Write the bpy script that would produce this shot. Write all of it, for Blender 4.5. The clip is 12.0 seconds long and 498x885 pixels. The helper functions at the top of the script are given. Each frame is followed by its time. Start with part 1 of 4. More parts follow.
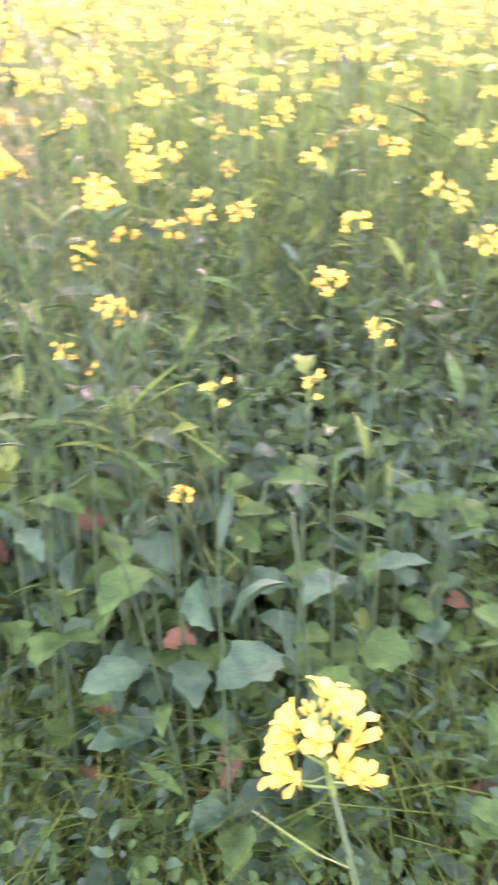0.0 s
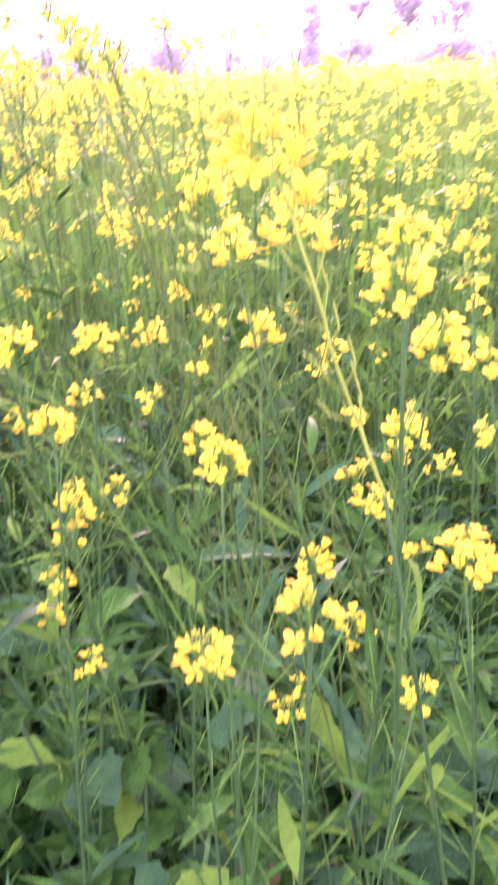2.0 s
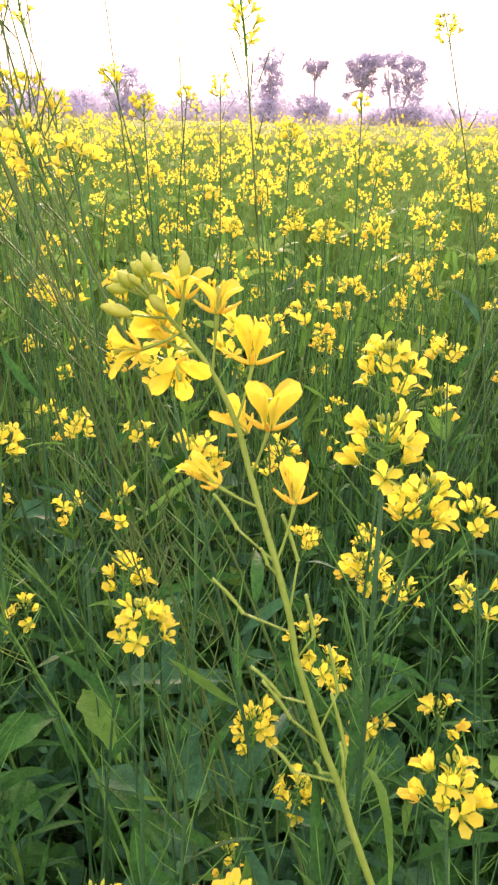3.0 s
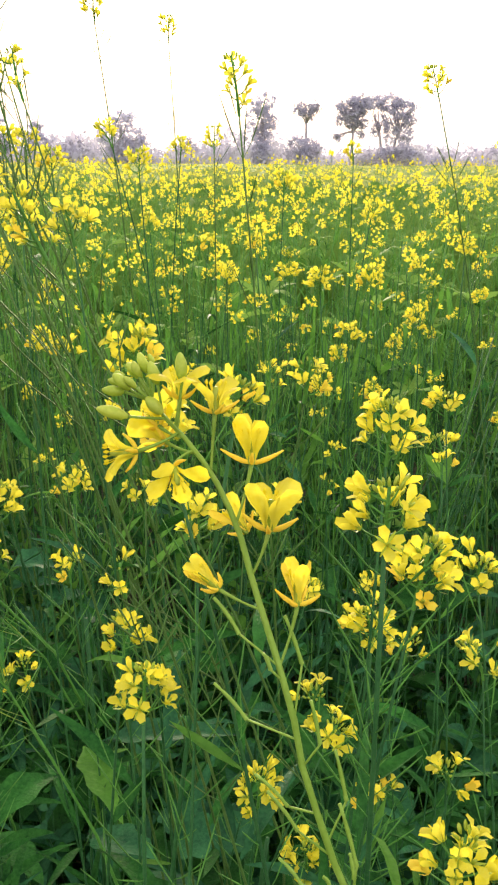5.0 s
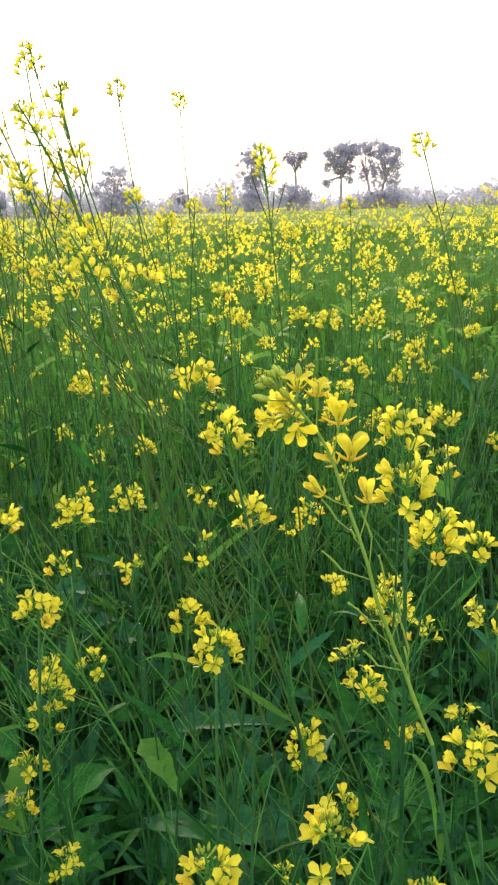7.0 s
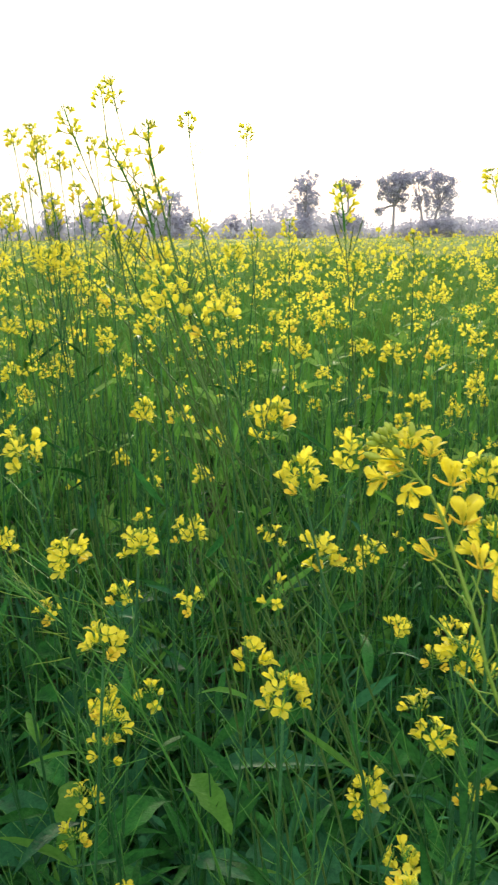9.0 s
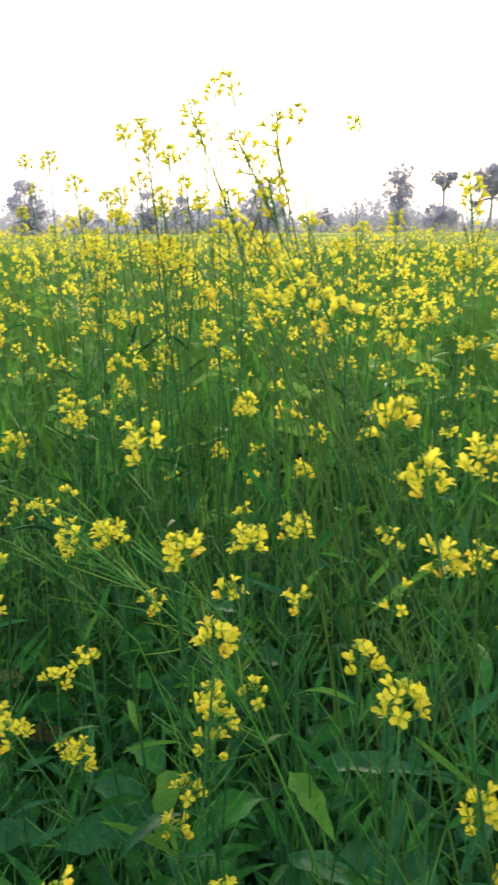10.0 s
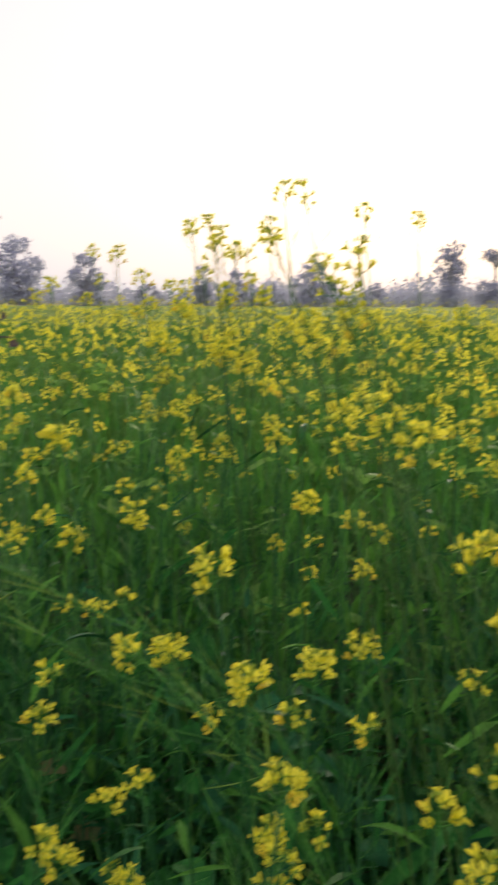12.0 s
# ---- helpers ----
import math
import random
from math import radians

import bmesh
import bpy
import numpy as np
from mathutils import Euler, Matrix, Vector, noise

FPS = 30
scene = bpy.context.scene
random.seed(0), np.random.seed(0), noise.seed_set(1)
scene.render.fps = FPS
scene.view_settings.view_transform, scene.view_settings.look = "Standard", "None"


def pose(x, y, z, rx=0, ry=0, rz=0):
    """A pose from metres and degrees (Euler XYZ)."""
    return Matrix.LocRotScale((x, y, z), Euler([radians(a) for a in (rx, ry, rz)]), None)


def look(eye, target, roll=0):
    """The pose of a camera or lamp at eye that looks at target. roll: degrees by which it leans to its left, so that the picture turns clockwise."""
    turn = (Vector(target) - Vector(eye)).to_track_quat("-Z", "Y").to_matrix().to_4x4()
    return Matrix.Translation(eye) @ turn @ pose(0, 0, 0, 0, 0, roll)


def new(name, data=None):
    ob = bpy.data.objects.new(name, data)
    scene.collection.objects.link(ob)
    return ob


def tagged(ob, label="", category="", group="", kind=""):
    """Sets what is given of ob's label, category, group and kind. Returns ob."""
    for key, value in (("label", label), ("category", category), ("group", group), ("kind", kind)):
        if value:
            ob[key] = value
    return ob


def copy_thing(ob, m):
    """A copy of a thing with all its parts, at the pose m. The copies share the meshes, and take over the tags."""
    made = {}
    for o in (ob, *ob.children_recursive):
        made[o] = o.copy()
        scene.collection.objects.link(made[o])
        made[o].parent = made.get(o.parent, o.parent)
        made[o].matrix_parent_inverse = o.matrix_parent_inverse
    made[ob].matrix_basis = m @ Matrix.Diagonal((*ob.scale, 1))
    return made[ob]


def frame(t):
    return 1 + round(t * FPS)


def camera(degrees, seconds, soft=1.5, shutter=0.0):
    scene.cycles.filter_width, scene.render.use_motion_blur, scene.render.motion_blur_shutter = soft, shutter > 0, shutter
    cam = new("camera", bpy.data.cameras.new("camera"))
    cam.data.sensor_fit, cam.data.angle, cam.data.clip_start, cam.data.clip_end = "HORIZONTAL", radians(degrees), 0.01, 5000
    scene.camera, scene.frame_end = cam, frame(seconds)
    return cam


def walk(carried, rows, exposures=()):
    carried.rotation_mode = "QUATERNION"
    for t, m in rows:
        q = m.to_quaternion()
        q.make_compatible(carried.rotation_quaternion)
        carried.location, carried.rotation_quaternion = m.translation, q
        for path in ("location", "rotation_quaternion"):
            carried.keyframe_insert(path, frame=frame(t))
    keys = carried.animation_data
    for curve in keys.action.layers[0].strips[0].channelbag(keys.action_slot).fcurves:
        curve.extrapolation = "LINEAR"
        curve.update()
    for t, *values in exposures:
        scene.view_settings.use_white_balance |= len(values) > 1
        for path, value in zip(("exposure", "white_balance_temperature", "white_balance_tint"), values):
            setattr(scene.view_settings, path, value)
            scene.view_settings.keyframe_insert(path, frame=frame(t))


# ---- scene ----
cam = camera(35.2, 12.0, soft=2.2, shutter=0.35)
PATH = [
    (0, (0.013, 0.128, 1.394), (-0.13, 1.834, 0.361), -2.5),
    (0.2, (0.0, 0.131, 1.384), (-0.367, 1.815, 0.37), -1.5),
    (0.4, (-0.053, 0.161, 1.374), (-0.541, 1.814, 0.362), -0.4),
    (0.6, (-0.109, 0.213, 1.359), (-0.719, 1.832, 0.355), -0.4),
    (0.7, (-0.137, 0.246, 1.362), (-0.732, 1.823, 0.281), -1.2),
    (1, (-0.197, 0.332, 1.378), (-0.743, 1.954, 0.343), -0.8),
    (1.2, (-0.22, 0.38, 1.384), (-0.669, 2.036, 0.357), 1.1),
    (1.5, (-0.271, 0.441, 1.405), (-0.555, 2.184, 0.464), 1.7),
    (1.7, (-0.301, 0.492, 1.423), (-0.489, 2.244, 0.467), 0.1),
    (2, (-0.323, 0.555, 1.471), (-0.365, 2.361, 0.612), -2.8),
    (2.2, (-0.333, 0.566, 1.493), (-0.223, 2.397, 0.698), 0.4),
    (2.5, (-0.327, 0.63, 1.494), (-0.255, 2.466, 0.706), -0.5),
    (3, (-0.318, 0.683, 1.487), (-0.214, 2.53, 0.727), 1.5),
    (3.5, (-0.315, 0.696, 1.492), (-0.224, 2.56, 0.773), 0.2),
    (5.5, (-0.322, 0.683, 1.498), (-0.21, 2.567, 0.834), 0.5),
    (6, (-0.337, 0.63, 1.499), (-0.24, 2.521, 0.855), -1.3),
    (6.5, (-0.351, 0.579, 1.507), (-0.243, 2.482, 0.9), -1.6),
    (8.5, (-0.366, 0.561, 1.525), (-0.297, 2.495, 1.021), -0.9),
    (9, (-0.379, 0.578, 1.525), (-0.381, 2.513, 1.017), -0.5),
    (9.5, (-0.388, 0.583, 1.525), (-0.472, 2.513, 1.005), -0.4),
    (10, (-0.406, 0.588, 1.525), (-0.624, 2.507, 1.004), -0.5),
    (10.5, (-0.431, 0.601, 1.529), (-0.879, 2.485, 1.031), -1.1),
    (11, (-0.458, 0.612, 1.538), (-1.106, 2.445, 1.071), -1.5),
    (11.5, (-0.467, 0.611, 1.543), (-1.129, 2.447, 1.108), -1.2),
    (11.7, (-0.457, 0.613, 1.548), (-1.033, 2.477, 1.136), -0.8),
    (11.85, (-0.443, 0.616, 1.555), (-0.894, 2.52, 1.18), -0.2),
    (12, (-0.431, 0.619, 1.561), (-0.773, 2.558, 1.213), 0.3),
]
EXPOSURE = [(0, 2.30, 6450, 124), (0.3, 2.30, 6450, 117), (0.6, 2.32, 6550, 112), (1.0, 2.34, 6700, 109), (1.5, 2.36, 6750, 106), (2.0, 1.92, 6600, 92), (2.3, 1.52, 6600, 77), (2.6, 1.17, 6850, 66), (3.0, 0.80, 7100, 52), (3.5, 0.58, 7050, 30), (5.5, 0.45, 6900, 18), (6.5, 0.36, 6650, 12), (8.5, 0.19, 6550, 10), (11.5, 0.20, 6500, 8), (11.75, -0.01, 6500, 8), (12, -0.5, 6500, 14)]
walk(cam, [(t, look(eye, target, roll)) for t, eye, target, roll in PATH], EXPOSURE)

# ---- world and light ----
SUN_AZ, SUN_EL = radians(1.0), radians(9.0)
world = bpy.data.worlds.new("hazy_morning")
scene.world = world
world.use_nodes = True
wn, wl = world.node_tree.nodes, world.node_tree.links
sky = wn.new("ShaderNodeTexSky")
sky.sky_type, sky.sun_disc = "NISHITA", False
sky.sun_elevation, sky.sun_rotation = SUN_EL, SUN_AZ
sky.air_density, sky.dust_density, sky.ozone_density = 1.0, 6.0, 1.0
bg = wn["Background"]
bg.inputs["Strength"].default_value = 0.13
veil = wn.new("ShaderNodeMix")
veil.data_type = "RGBA"
veil.inputs[0].default_value = 0.72
wl.new(sky.outputs[0], veil.inputs[6])
veil.inputs[7].default_value = (12.6, 12.2, 12.4, 1)
wl.new(veil.outputs[2], bg.inputs["Color"])

sun = new("sun", bpy.data.lights.new("sun", "SUN"))
sun.data.energy, sun.data.angle, sun.data.color = 2.2, radians(10), (1.0, 0.86, 0.66)
sun.matrix_world = look((300 * math.sin(SUN_AZ), 300 * math.cos(SUN_AZ), 300 * math.tan(SUN_EL)), (0, 0, 0))


# ---- materials ----
def material(name, base, second, scale, rough=0.6, through_light=0.0, bump=0.0, spread=0.25, gloss=0.5):
    """Two colours blended by noise at two sizes, a change from piece to piece, and light that passes through thin leaves."""
    m = bpy.data.materials.new(name)
    m.use_nodes = True
    n, l = m.node_tree.nodes, m.node_tree.links
    p = n["Principled BSDF"]
    p.inputs["Roughness"].default_value = rough
    p.inputs["Specular IOR Level"].default_value = gloss
    where = n.new("ShaderNodeTexCoord")
    big, fine = n.new("ShaderNodeTexNoise"), n.new("ShaderNodeTexNoise")
    big.inputs["Scale"].default_value, fine.inputs["Scale"].default_value = scale, scale * 9
    fine.inputs["Detail"].default_value = 5
    for tex in (big, fine):
        l.new(where.outputs["Object"], tex.inputs["Vector"])
    both = n.new("ShaderNodeMath")
    both.operation = "MULTIPLY_ADD"
    l.new(fine.outputs["Fac"], both.inputs[0])
    both.inputs[1].default_value = 0.45
    half = n.new("ShaderNodeMath")
    half.operation = "MULTIPLY"
    l.new(big.outputs["Fac"], half.inputs[0])
    half.inputs[1].default_value = 0.6
    l.new(half.outputs[0], both.inputs[2])
    ramp = n.new("ShaderNodeMapRange")
    ramp.inputs[1].default_value, ramp.inputs[2].default_value = 0.36, 0.68
    l.new(both.outputs[0], ramp.inputs[0])
    mix = n.new("ShaderNodeMix")
    mix.data_type = "RGBA"
    l.new(ramp.outputs[0], mix.inputs[0])
    mix.inputs[6].default_value, mix.inputs[7].default_value = (*base, 1), (*second, 1)
    geo, info = n.new("ShaderNodeNewGeometry"), n.new("ShaderNodeObjectInfo")
    add = n.new("ShaderNodeMath")
    add.operation = "ADD"
    l.new(geo.outputs["Random Per Island"], add.inputs[0])
    l.new(info.outputs["Random"], add.inputs[1])
    vary = n.new("ShaderNodeMapRange")
    vary.inputs[2].default_value = 2.0
    vary.inputs[3].default_value, vary.inputs[4].default_value = 1 - spread, 1 + spread
    l.new(add.outputs[0], vary.inputs[0])
    hsv = n.new("ShaderNodeHueSaturation")
    l.new(vary.outputs[0], hsv.inputs["Value"])
    l.new(mix.outputs[2], hsv.inputs["Color"])
    l.new(hsv.outputs[0], p.inputs["Base Color"])
    if bump:
        b = n.new("ShaderNodeBump")
        b.inputs["Strength"].default_value, b.inputs["Distance"].default_value = bump, 0.3 / scale
        l.new(fine.outputs["Fac"], b.inputs["Height"])
        l.new(b.outputs[0], p.inputs["Normal"])
    if through_light:
        thin, blend = n.new("ShaderNodeBsdfTranslucent"), n.new("ShaderNodeMixShader")
        l.new(hsv.outputs[0], thin.inputs["Color"])
        blend.inputs[0].default_value = through_light
        l.new(p.outputs[0], blend.inputs[1])
        l.new(thin.outputs[0], blend.inputs[2])
        l.new(blend.outputs[0], n["Material Output"].inputs["Surface"])
    return m


PETAL = material("petal_yellow", (0.87, 0.785, 0.040), (0.91, 0.855, 0.11), 120, 0.55, 0.62, 0, 0.08, 0.25)
PETAL_OLD = material("petal_withering", (0.85, 0.62, 0.055), (0.88, 0.75, 0.08), 160, 0.7, 0.35, 0, 0.12, 0.2)
BUD = material("bud_green", (0.30, 0.44, 0.030), (0.46, 0.56, 0.065), 150, 0.5, 0.2, 0, 0.2)
STEM = material("stem_green", (0.048, 0.190, 0.030), (0.090, 0.280, 0.046), 30, 0.5, 0.0, 0.15, 0.25, 0.2)
STEM_COOL = material("stem_waxy", (0.016, 0.088, 0.027), (0.038, 0.142, 0.042), 30, 0.55, 0.0, 0.15, 0.25, 0.15)
STEM_YOUNG = material("stem_young", (0.15, 0.28, 0.032), (0.22, 0.37, 0.06), 60, 0.5, 0.0, 0.15, 0.15, 0.2)
STEM_RED = material("stem_dark", (0.048, 0.125, 0.026), (0.085, 0.180, 0.040), 40, 0.6, 0.0, 0.2, 0.25, 0.2)
# Young upper leaves, lighter by nature; lightened further for haze and light mid-field.
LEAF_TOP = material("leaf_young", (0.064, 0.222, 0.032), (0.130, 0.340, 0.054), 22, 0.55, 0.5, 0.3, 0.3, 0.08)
# Lower leaves: green darkened to hold the deep shade inside the crop.
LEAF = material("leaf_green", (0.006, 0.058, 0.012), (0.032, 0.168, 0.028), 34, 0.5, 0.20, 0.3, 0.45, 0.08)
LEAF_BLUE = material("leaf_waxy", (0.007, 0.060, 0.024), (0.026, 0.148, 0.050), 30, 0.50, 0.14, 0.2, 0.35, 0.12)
# Crop leaves, paled in colour for the haze and light over the field.
LEAF_FIELD = material("leaf_hazed", (0.135, 0.290, 0.048), (0.235, 0.430, 0.085), 22, 0.55, 0.5, 0, 0.3, 0.08)
LEAF_DRY = material("leaf_withered", (0.080, 0.078, 0.024), (0.160, 0.138, 0.044), 25, 0.7, 0.3, 0.3, 0.3)
GRASS = material("grass_green", (0.030, 0.145, 0.014), (0.072, 0.228, 0.024), 8, 0.5, 0.35, 0, 0.35, 0.25)
SOIL = material("dark_soil", (0.030, 0.035, 0.019), (0.080, 0.090, 0.052), 6, 0.95, 0, 0.9, 0.05, 0.2)
# Brightened like LEAF_FIELD: the far field's haze is part of this colour.
CANOPY = material("field_canopy", (0.12, 0.27, 0.05), (0.42, 0.45, 0.07), 2.2, 0.8, 0.15, 0.6, 0.1)
# Far bark and foliage: distance haze is mixed into these pale blue-grey colours.
BARK = material("hazed_bark", (0.36, 0.35, 0.39), (0.46, 0.44, 0.48), 14, 0.9, 0, 0.8, 0.1)
TREE_LEAF = material("hazed_foliage", (0.495, 0.505, 0.605), (0.605, 0.610, 0.705), 0.5, 0.8, 0.64, 0, 0.2, 0.1)
PALE_BARK = material("pale_dry_bark", (0.165, 0.170, 0.188), (0.285, 0.290, 0.312), 26, 0.85, 0, 0.4, 0.1, 0.2)
DEAD_TWIG = material("dead_twig", (0.07, 0.055, 0.055), (0.15, 0.12, 0.12), 40, 0.85, 0, 0.3, 0.2, 0.2)
STRAW = material("dry_straw", (0.060, 0.076, 0.046), (0.115, 0.135, 0.088), 30, 0.8, 0.2, 0.0, 0.3, 0.2)
DEAD_LEAF = material("dead_leaf_brown", (0.092, 0.070, 0.058), (0.178, 0.135, 0.112), 30, 0.75, 0.32, 0.4, 0.35)
BLUE_PLASTIC = material("blue_plastic", (0.05, 0.16, 0.42), (0.10, 0.24, 0.55), 200, 0.4, 0.3, 0, 0.1)
FLOWER_MATS = [PETAL, BUD, STEM, PETAL_OLD]


# ---- small geometry kit: everything is (vertices, triangles, material slots) ----
class Geo:
    def __init__(self):
        self.v, self.f, self.m, self.n = [], [], [], 0

    def add(self, verts, tris, slot=0):
        verts, tris = np.asarray(verts, float).reshape(-1, 3), np.asarray(tris, int).reshape(-1, 3)
        self.v.append(verts)
        self.f.append(tris + self.n)
        self.m.append(np.full(len(tris), slot) if np.isscalar(slot) else np.asarray(slot))
        self.n += len(verts)
        return self

    def join(self, other, matrix=None):
        v, f, m = other.arrays()
        if matrix is not None:
            a = np.array(matrix)
            v = v @ a[:3, :3].T + a[:3, 3]
        return self.add(v, f, m)

    def arrays(self):
        if not self.v:
            return np.zeros((0, 3)), np.zeros((0, 3), int), np.zeros(0, int)
        if len(self.v) > 1:
            self.v, self.f, self.m = [np.concatenate(self.v)], [np.concatenate(self.f)], [np.concatenate(self.m)]
        return self.v[0], self.f[0], self.m[0]

    def mesh(self, name, mats, smooth=True):
        v, f, m = self.arrays()
        me = bpy.data.meshes.new(name)
        me.vertices.add(len(v))
        me.vertices.foreach_set("co", v.ravel())
        me.loops.add(len(f) * 3)
        me.loops.foreach_set("vertex_index", f.ravel().astype(np.int32))
        me.polygons.add(len(f))
        me.polygons.foreach_set("loop_start", np.arange(0, len(f) * 3, 3, dtype=np.int32))
        for mat in mats:
            me.materials.append(mat)
        me.polygons.foreach_set("material_index", m.astype(np.int32))
        me.polygons.foreach_set("use_smooth", np.full(len(f), smooth))
        me.update(calc_edges=True)
        me.validate()
        return me


def part(name, geo, mats, parent, label="", smooth=True):
    ob = new(name, geo.mesh(name, mats if isinstance(mats, list) else [mats], smooth))
    ob.parent = parent
    return tagged(ob, label) if label else ob


def unit(v):
    v = np.asarray(v, float)
    return v / max(np.linalg.norm(v), 1e-9)


def frame_of(axis, spin=0.0):
    """Three unit vectors, the last along axis."""
    w = unit(axis)
    a = unit(np.cross(w, (0.0, 1.0, 0.0) if abs(w[1]) < 0.9 else (1.0, 0.0, 0.0)))
    b = np.cross(w, a)
    c, s = math.cos(spin), math.sin(spin)
    return a * c + b * s, b * c - a * s, w


def matrix_of(origin, axis, spin=0.0, size=1.0):
    a, b, w = frame_of(axis, spin)
    m = np.eye(4)
    m[:3, 0], m[:3, 1], m[:3, 2], m[:3, 3] = a * size, b * size, w * size, origin
    return m


def bend(a, b, c, n):
    """n points of a soft curve from a past b to c."""
    t = np.linspace(0, 1, n)[:, None]
    a, b, c = (np.asarray(q, float) for q in (a, b, c))
    return a * (1 - t) ** 2 + 2 * b * t * (1 - t) + c * t ** 2


def tube(geo, pts, radii, sides=5, slot=0):
    pts = np.asarray(pts, float)
    n = len(pts)
    radii = np.interp(np.linspace(0, 1, n), np.linspace(0, 1, len(radii)), radii)
    tang = np.gradient(pts, axis=0)
    a0 = frame_of(tang[0])[0]
    rings = []
    for i in range(n):
        w = unit(tang[i])
        a0 = unit(a0 - w * (a0 @ w))
        b0 = np.cross(w, a0)
        ang = np.arange(sides) * 2 * math.pi / sides
        rings.append(pts[i] + radii[i] * (np.cos(ang)[:, None] * a0 + np.sin(ang)[:, None] * b0))
    tris = []
    for i in range(n - 1):
        for k in range(sides):
            p, q = i * sides + k, i * sides + (k + 1) % sides
            tris += [(p, q, p + sides), (q, q + sides, p + sides)]
    top = (n - 1) * sides
    tris += [(top, top + k, top + k + 1) for k in range(1, sides - 1)]
    return geo.add(np.concatenate(rings), tris, slot)


def strip(geo, mids, sides, widths, fold, slot=0, cols=3):
    """A blade along mids; sides: the direction across at each row; fold: how far its middle is sunk or raised."""
    mids, sides = np.asarray(mids, float), np.asarray(sides, float)
    n = len(mids)
    tang = np.gradient(mids, axis=0)
    nor = np.cross(sides, tang)
    nor /= np.maximum(np.linalg.norm(nor, axis=1, keepdims=True), 1e-9)
    across = np.linspace(-1, 1, cols)
    rows = [mids + sides * (np.asarray(widths) * 0.5 * u)[:, None] + nor * (np.asarray(widths) * fold * (abs(u) - 0.5))[:, None] for u in across]
    v = np.stack(rows, 1).reshape(-1, 3)
    tris = []
    for i in range(n - 1):
        for k in range(cols - 1):
            p = i * cols + k
            tris += [(p, p + 1, p + cols), (p + 1, p + cols + 1, p + cols)]
    return geo.add(v, tris, slot)


# ---- mustard flower, raceme, leaf, pod ----
def petal(geo, turn, size, opening, rng, rows=4, cols=3, slot=0, wide=1.0):
    """One petal of a flower whose axis is z: a narrow claw and a round blade that opens outwards."""
    out = np.array([math.cos(turn), math.sin(turn), 0.0])
    side = np.array([-math.sin(turn), math.cos(turn), 0.0])
    s = np.linspace(0, 1, rows)
    lean = np.radians(12 + 10 * opening + np.clip((s - 0.25) / 0.45, 0, 1) * (70 * opening - 4))
    step = size / (rows - 1)
    x = np.concatenate([[0.0], np.cumsum(np.sin(lean[:-1]) * step)]) + 0.06 * size
    z = np.concatenate([[0.0], np.cumsum(np.cos(lean[:-1]) * step)])
    mids = out * x[:, None] + np.array([0, 0, 1.0]) * z[:, None]
    widths = size * np.interp(s, [0, 0.3, 0.55, 0.8, 0.93, 1.0], [0.10, 0.24, 0.60, 0.78, 0.70, 0.40]) * rng.uniform(0.9, 1.1) * wide
    strip(geo, mids, np.repeat(side[None], rows, 0), widths, 0.22, slot, cols)


def flower(size, opening, rng, fine=1, old=False, wide=1.0, sepal=0.42):
    g = Geo()
    rows, cols = ((3, 2), (4, 3), (8, 5))[fine]
    slot = 3 if old else 0
    spin = rng.uniform(0, 6.3)
    for k in range(4):
        petal(g, spin + k * math.pi / 2 + rng.normal(0, 0.12), size * rng.uniform(0.9, 1.08), np.clip(opening + rng.normal(0, 0.07), 0, 1.1), rng, rows, cols, slot if fine < 2 or k % 2 else 0, wide)
    if fine:
        tube(g, [(0, 0, 0), (0, 0, size * 0.35), (0, 0, size * 0.62)], [size * 0.09, size * 0.10, size * 0.05], 4 if fine == 1 else 7, 1)
        for k in range(4):
            a = spin + 0.78 + k * math.pi / 2
            o = np.array([math.cos(a), math.sin(a), 0])
            e = o * size * sepal * (0.4 + opening if fine == 1 else 1.0) + np.array([0, 0, size * 0.30])
            if fine == 2:
                tube(g, bend((0, 0, size * 0.02), o * size * 0.2, e, 6), [size * 0.035, size * 0.06, size * 0.055, size * 0.02], 5, 3)
                continue
            strip(g, bend((0, 0, 0), o * size * 0.25, e, 3), np.repeat(np.array([[-o[1], o[0], 0]]), 3, 0), np.array([0.08, 0.14, 0.04]) * size, 0.2, 3 if old else 1, 2)
    if fine == 2:
        for k in range(6):
            a = spin + 0.4 + k * math.pi / 3
            o = np.array([math.cos(a), math.sin(a), 0])
            tip = o * size * 0.22 + np.array([0, 0, size * 0.66])
            tube(g, bend((0, 0, size * 0.05), o * size * 0.10 + np.array([0, 0, size * 0.4]), tip, 4), [size * 0.018, size * 0.014], 4, 0)
            tube(g, [tip - o * size * 0.02, tip + np.array([0, 0, size * 0.05]), tip + np.array([0, 0, size * 0.12])], [size * 0.02, size * 0.045, size * 0.015], 5, 0)
    return g


def bud(size, fine=1):
    g = Geo()
    sides = (3, 5, 8)[fine]
    prof = ([(0, 0.2), (0.5, 0.5), (1, 0.12)], [(0, 0.2), (0.35, 0.5), (0.75, 0.42), (1, 0.1)], [(0, 0.16), (0.18, 0.40), (0.45, 0.52), (0.7, 0.47), (0.9, 0.28), (1, 0.1)])[fine]
    tube(g, [(0, 0, size * h) for h, _ in prof], [size * 0.42 * r for _, r in prof], sides, 1)
    return g


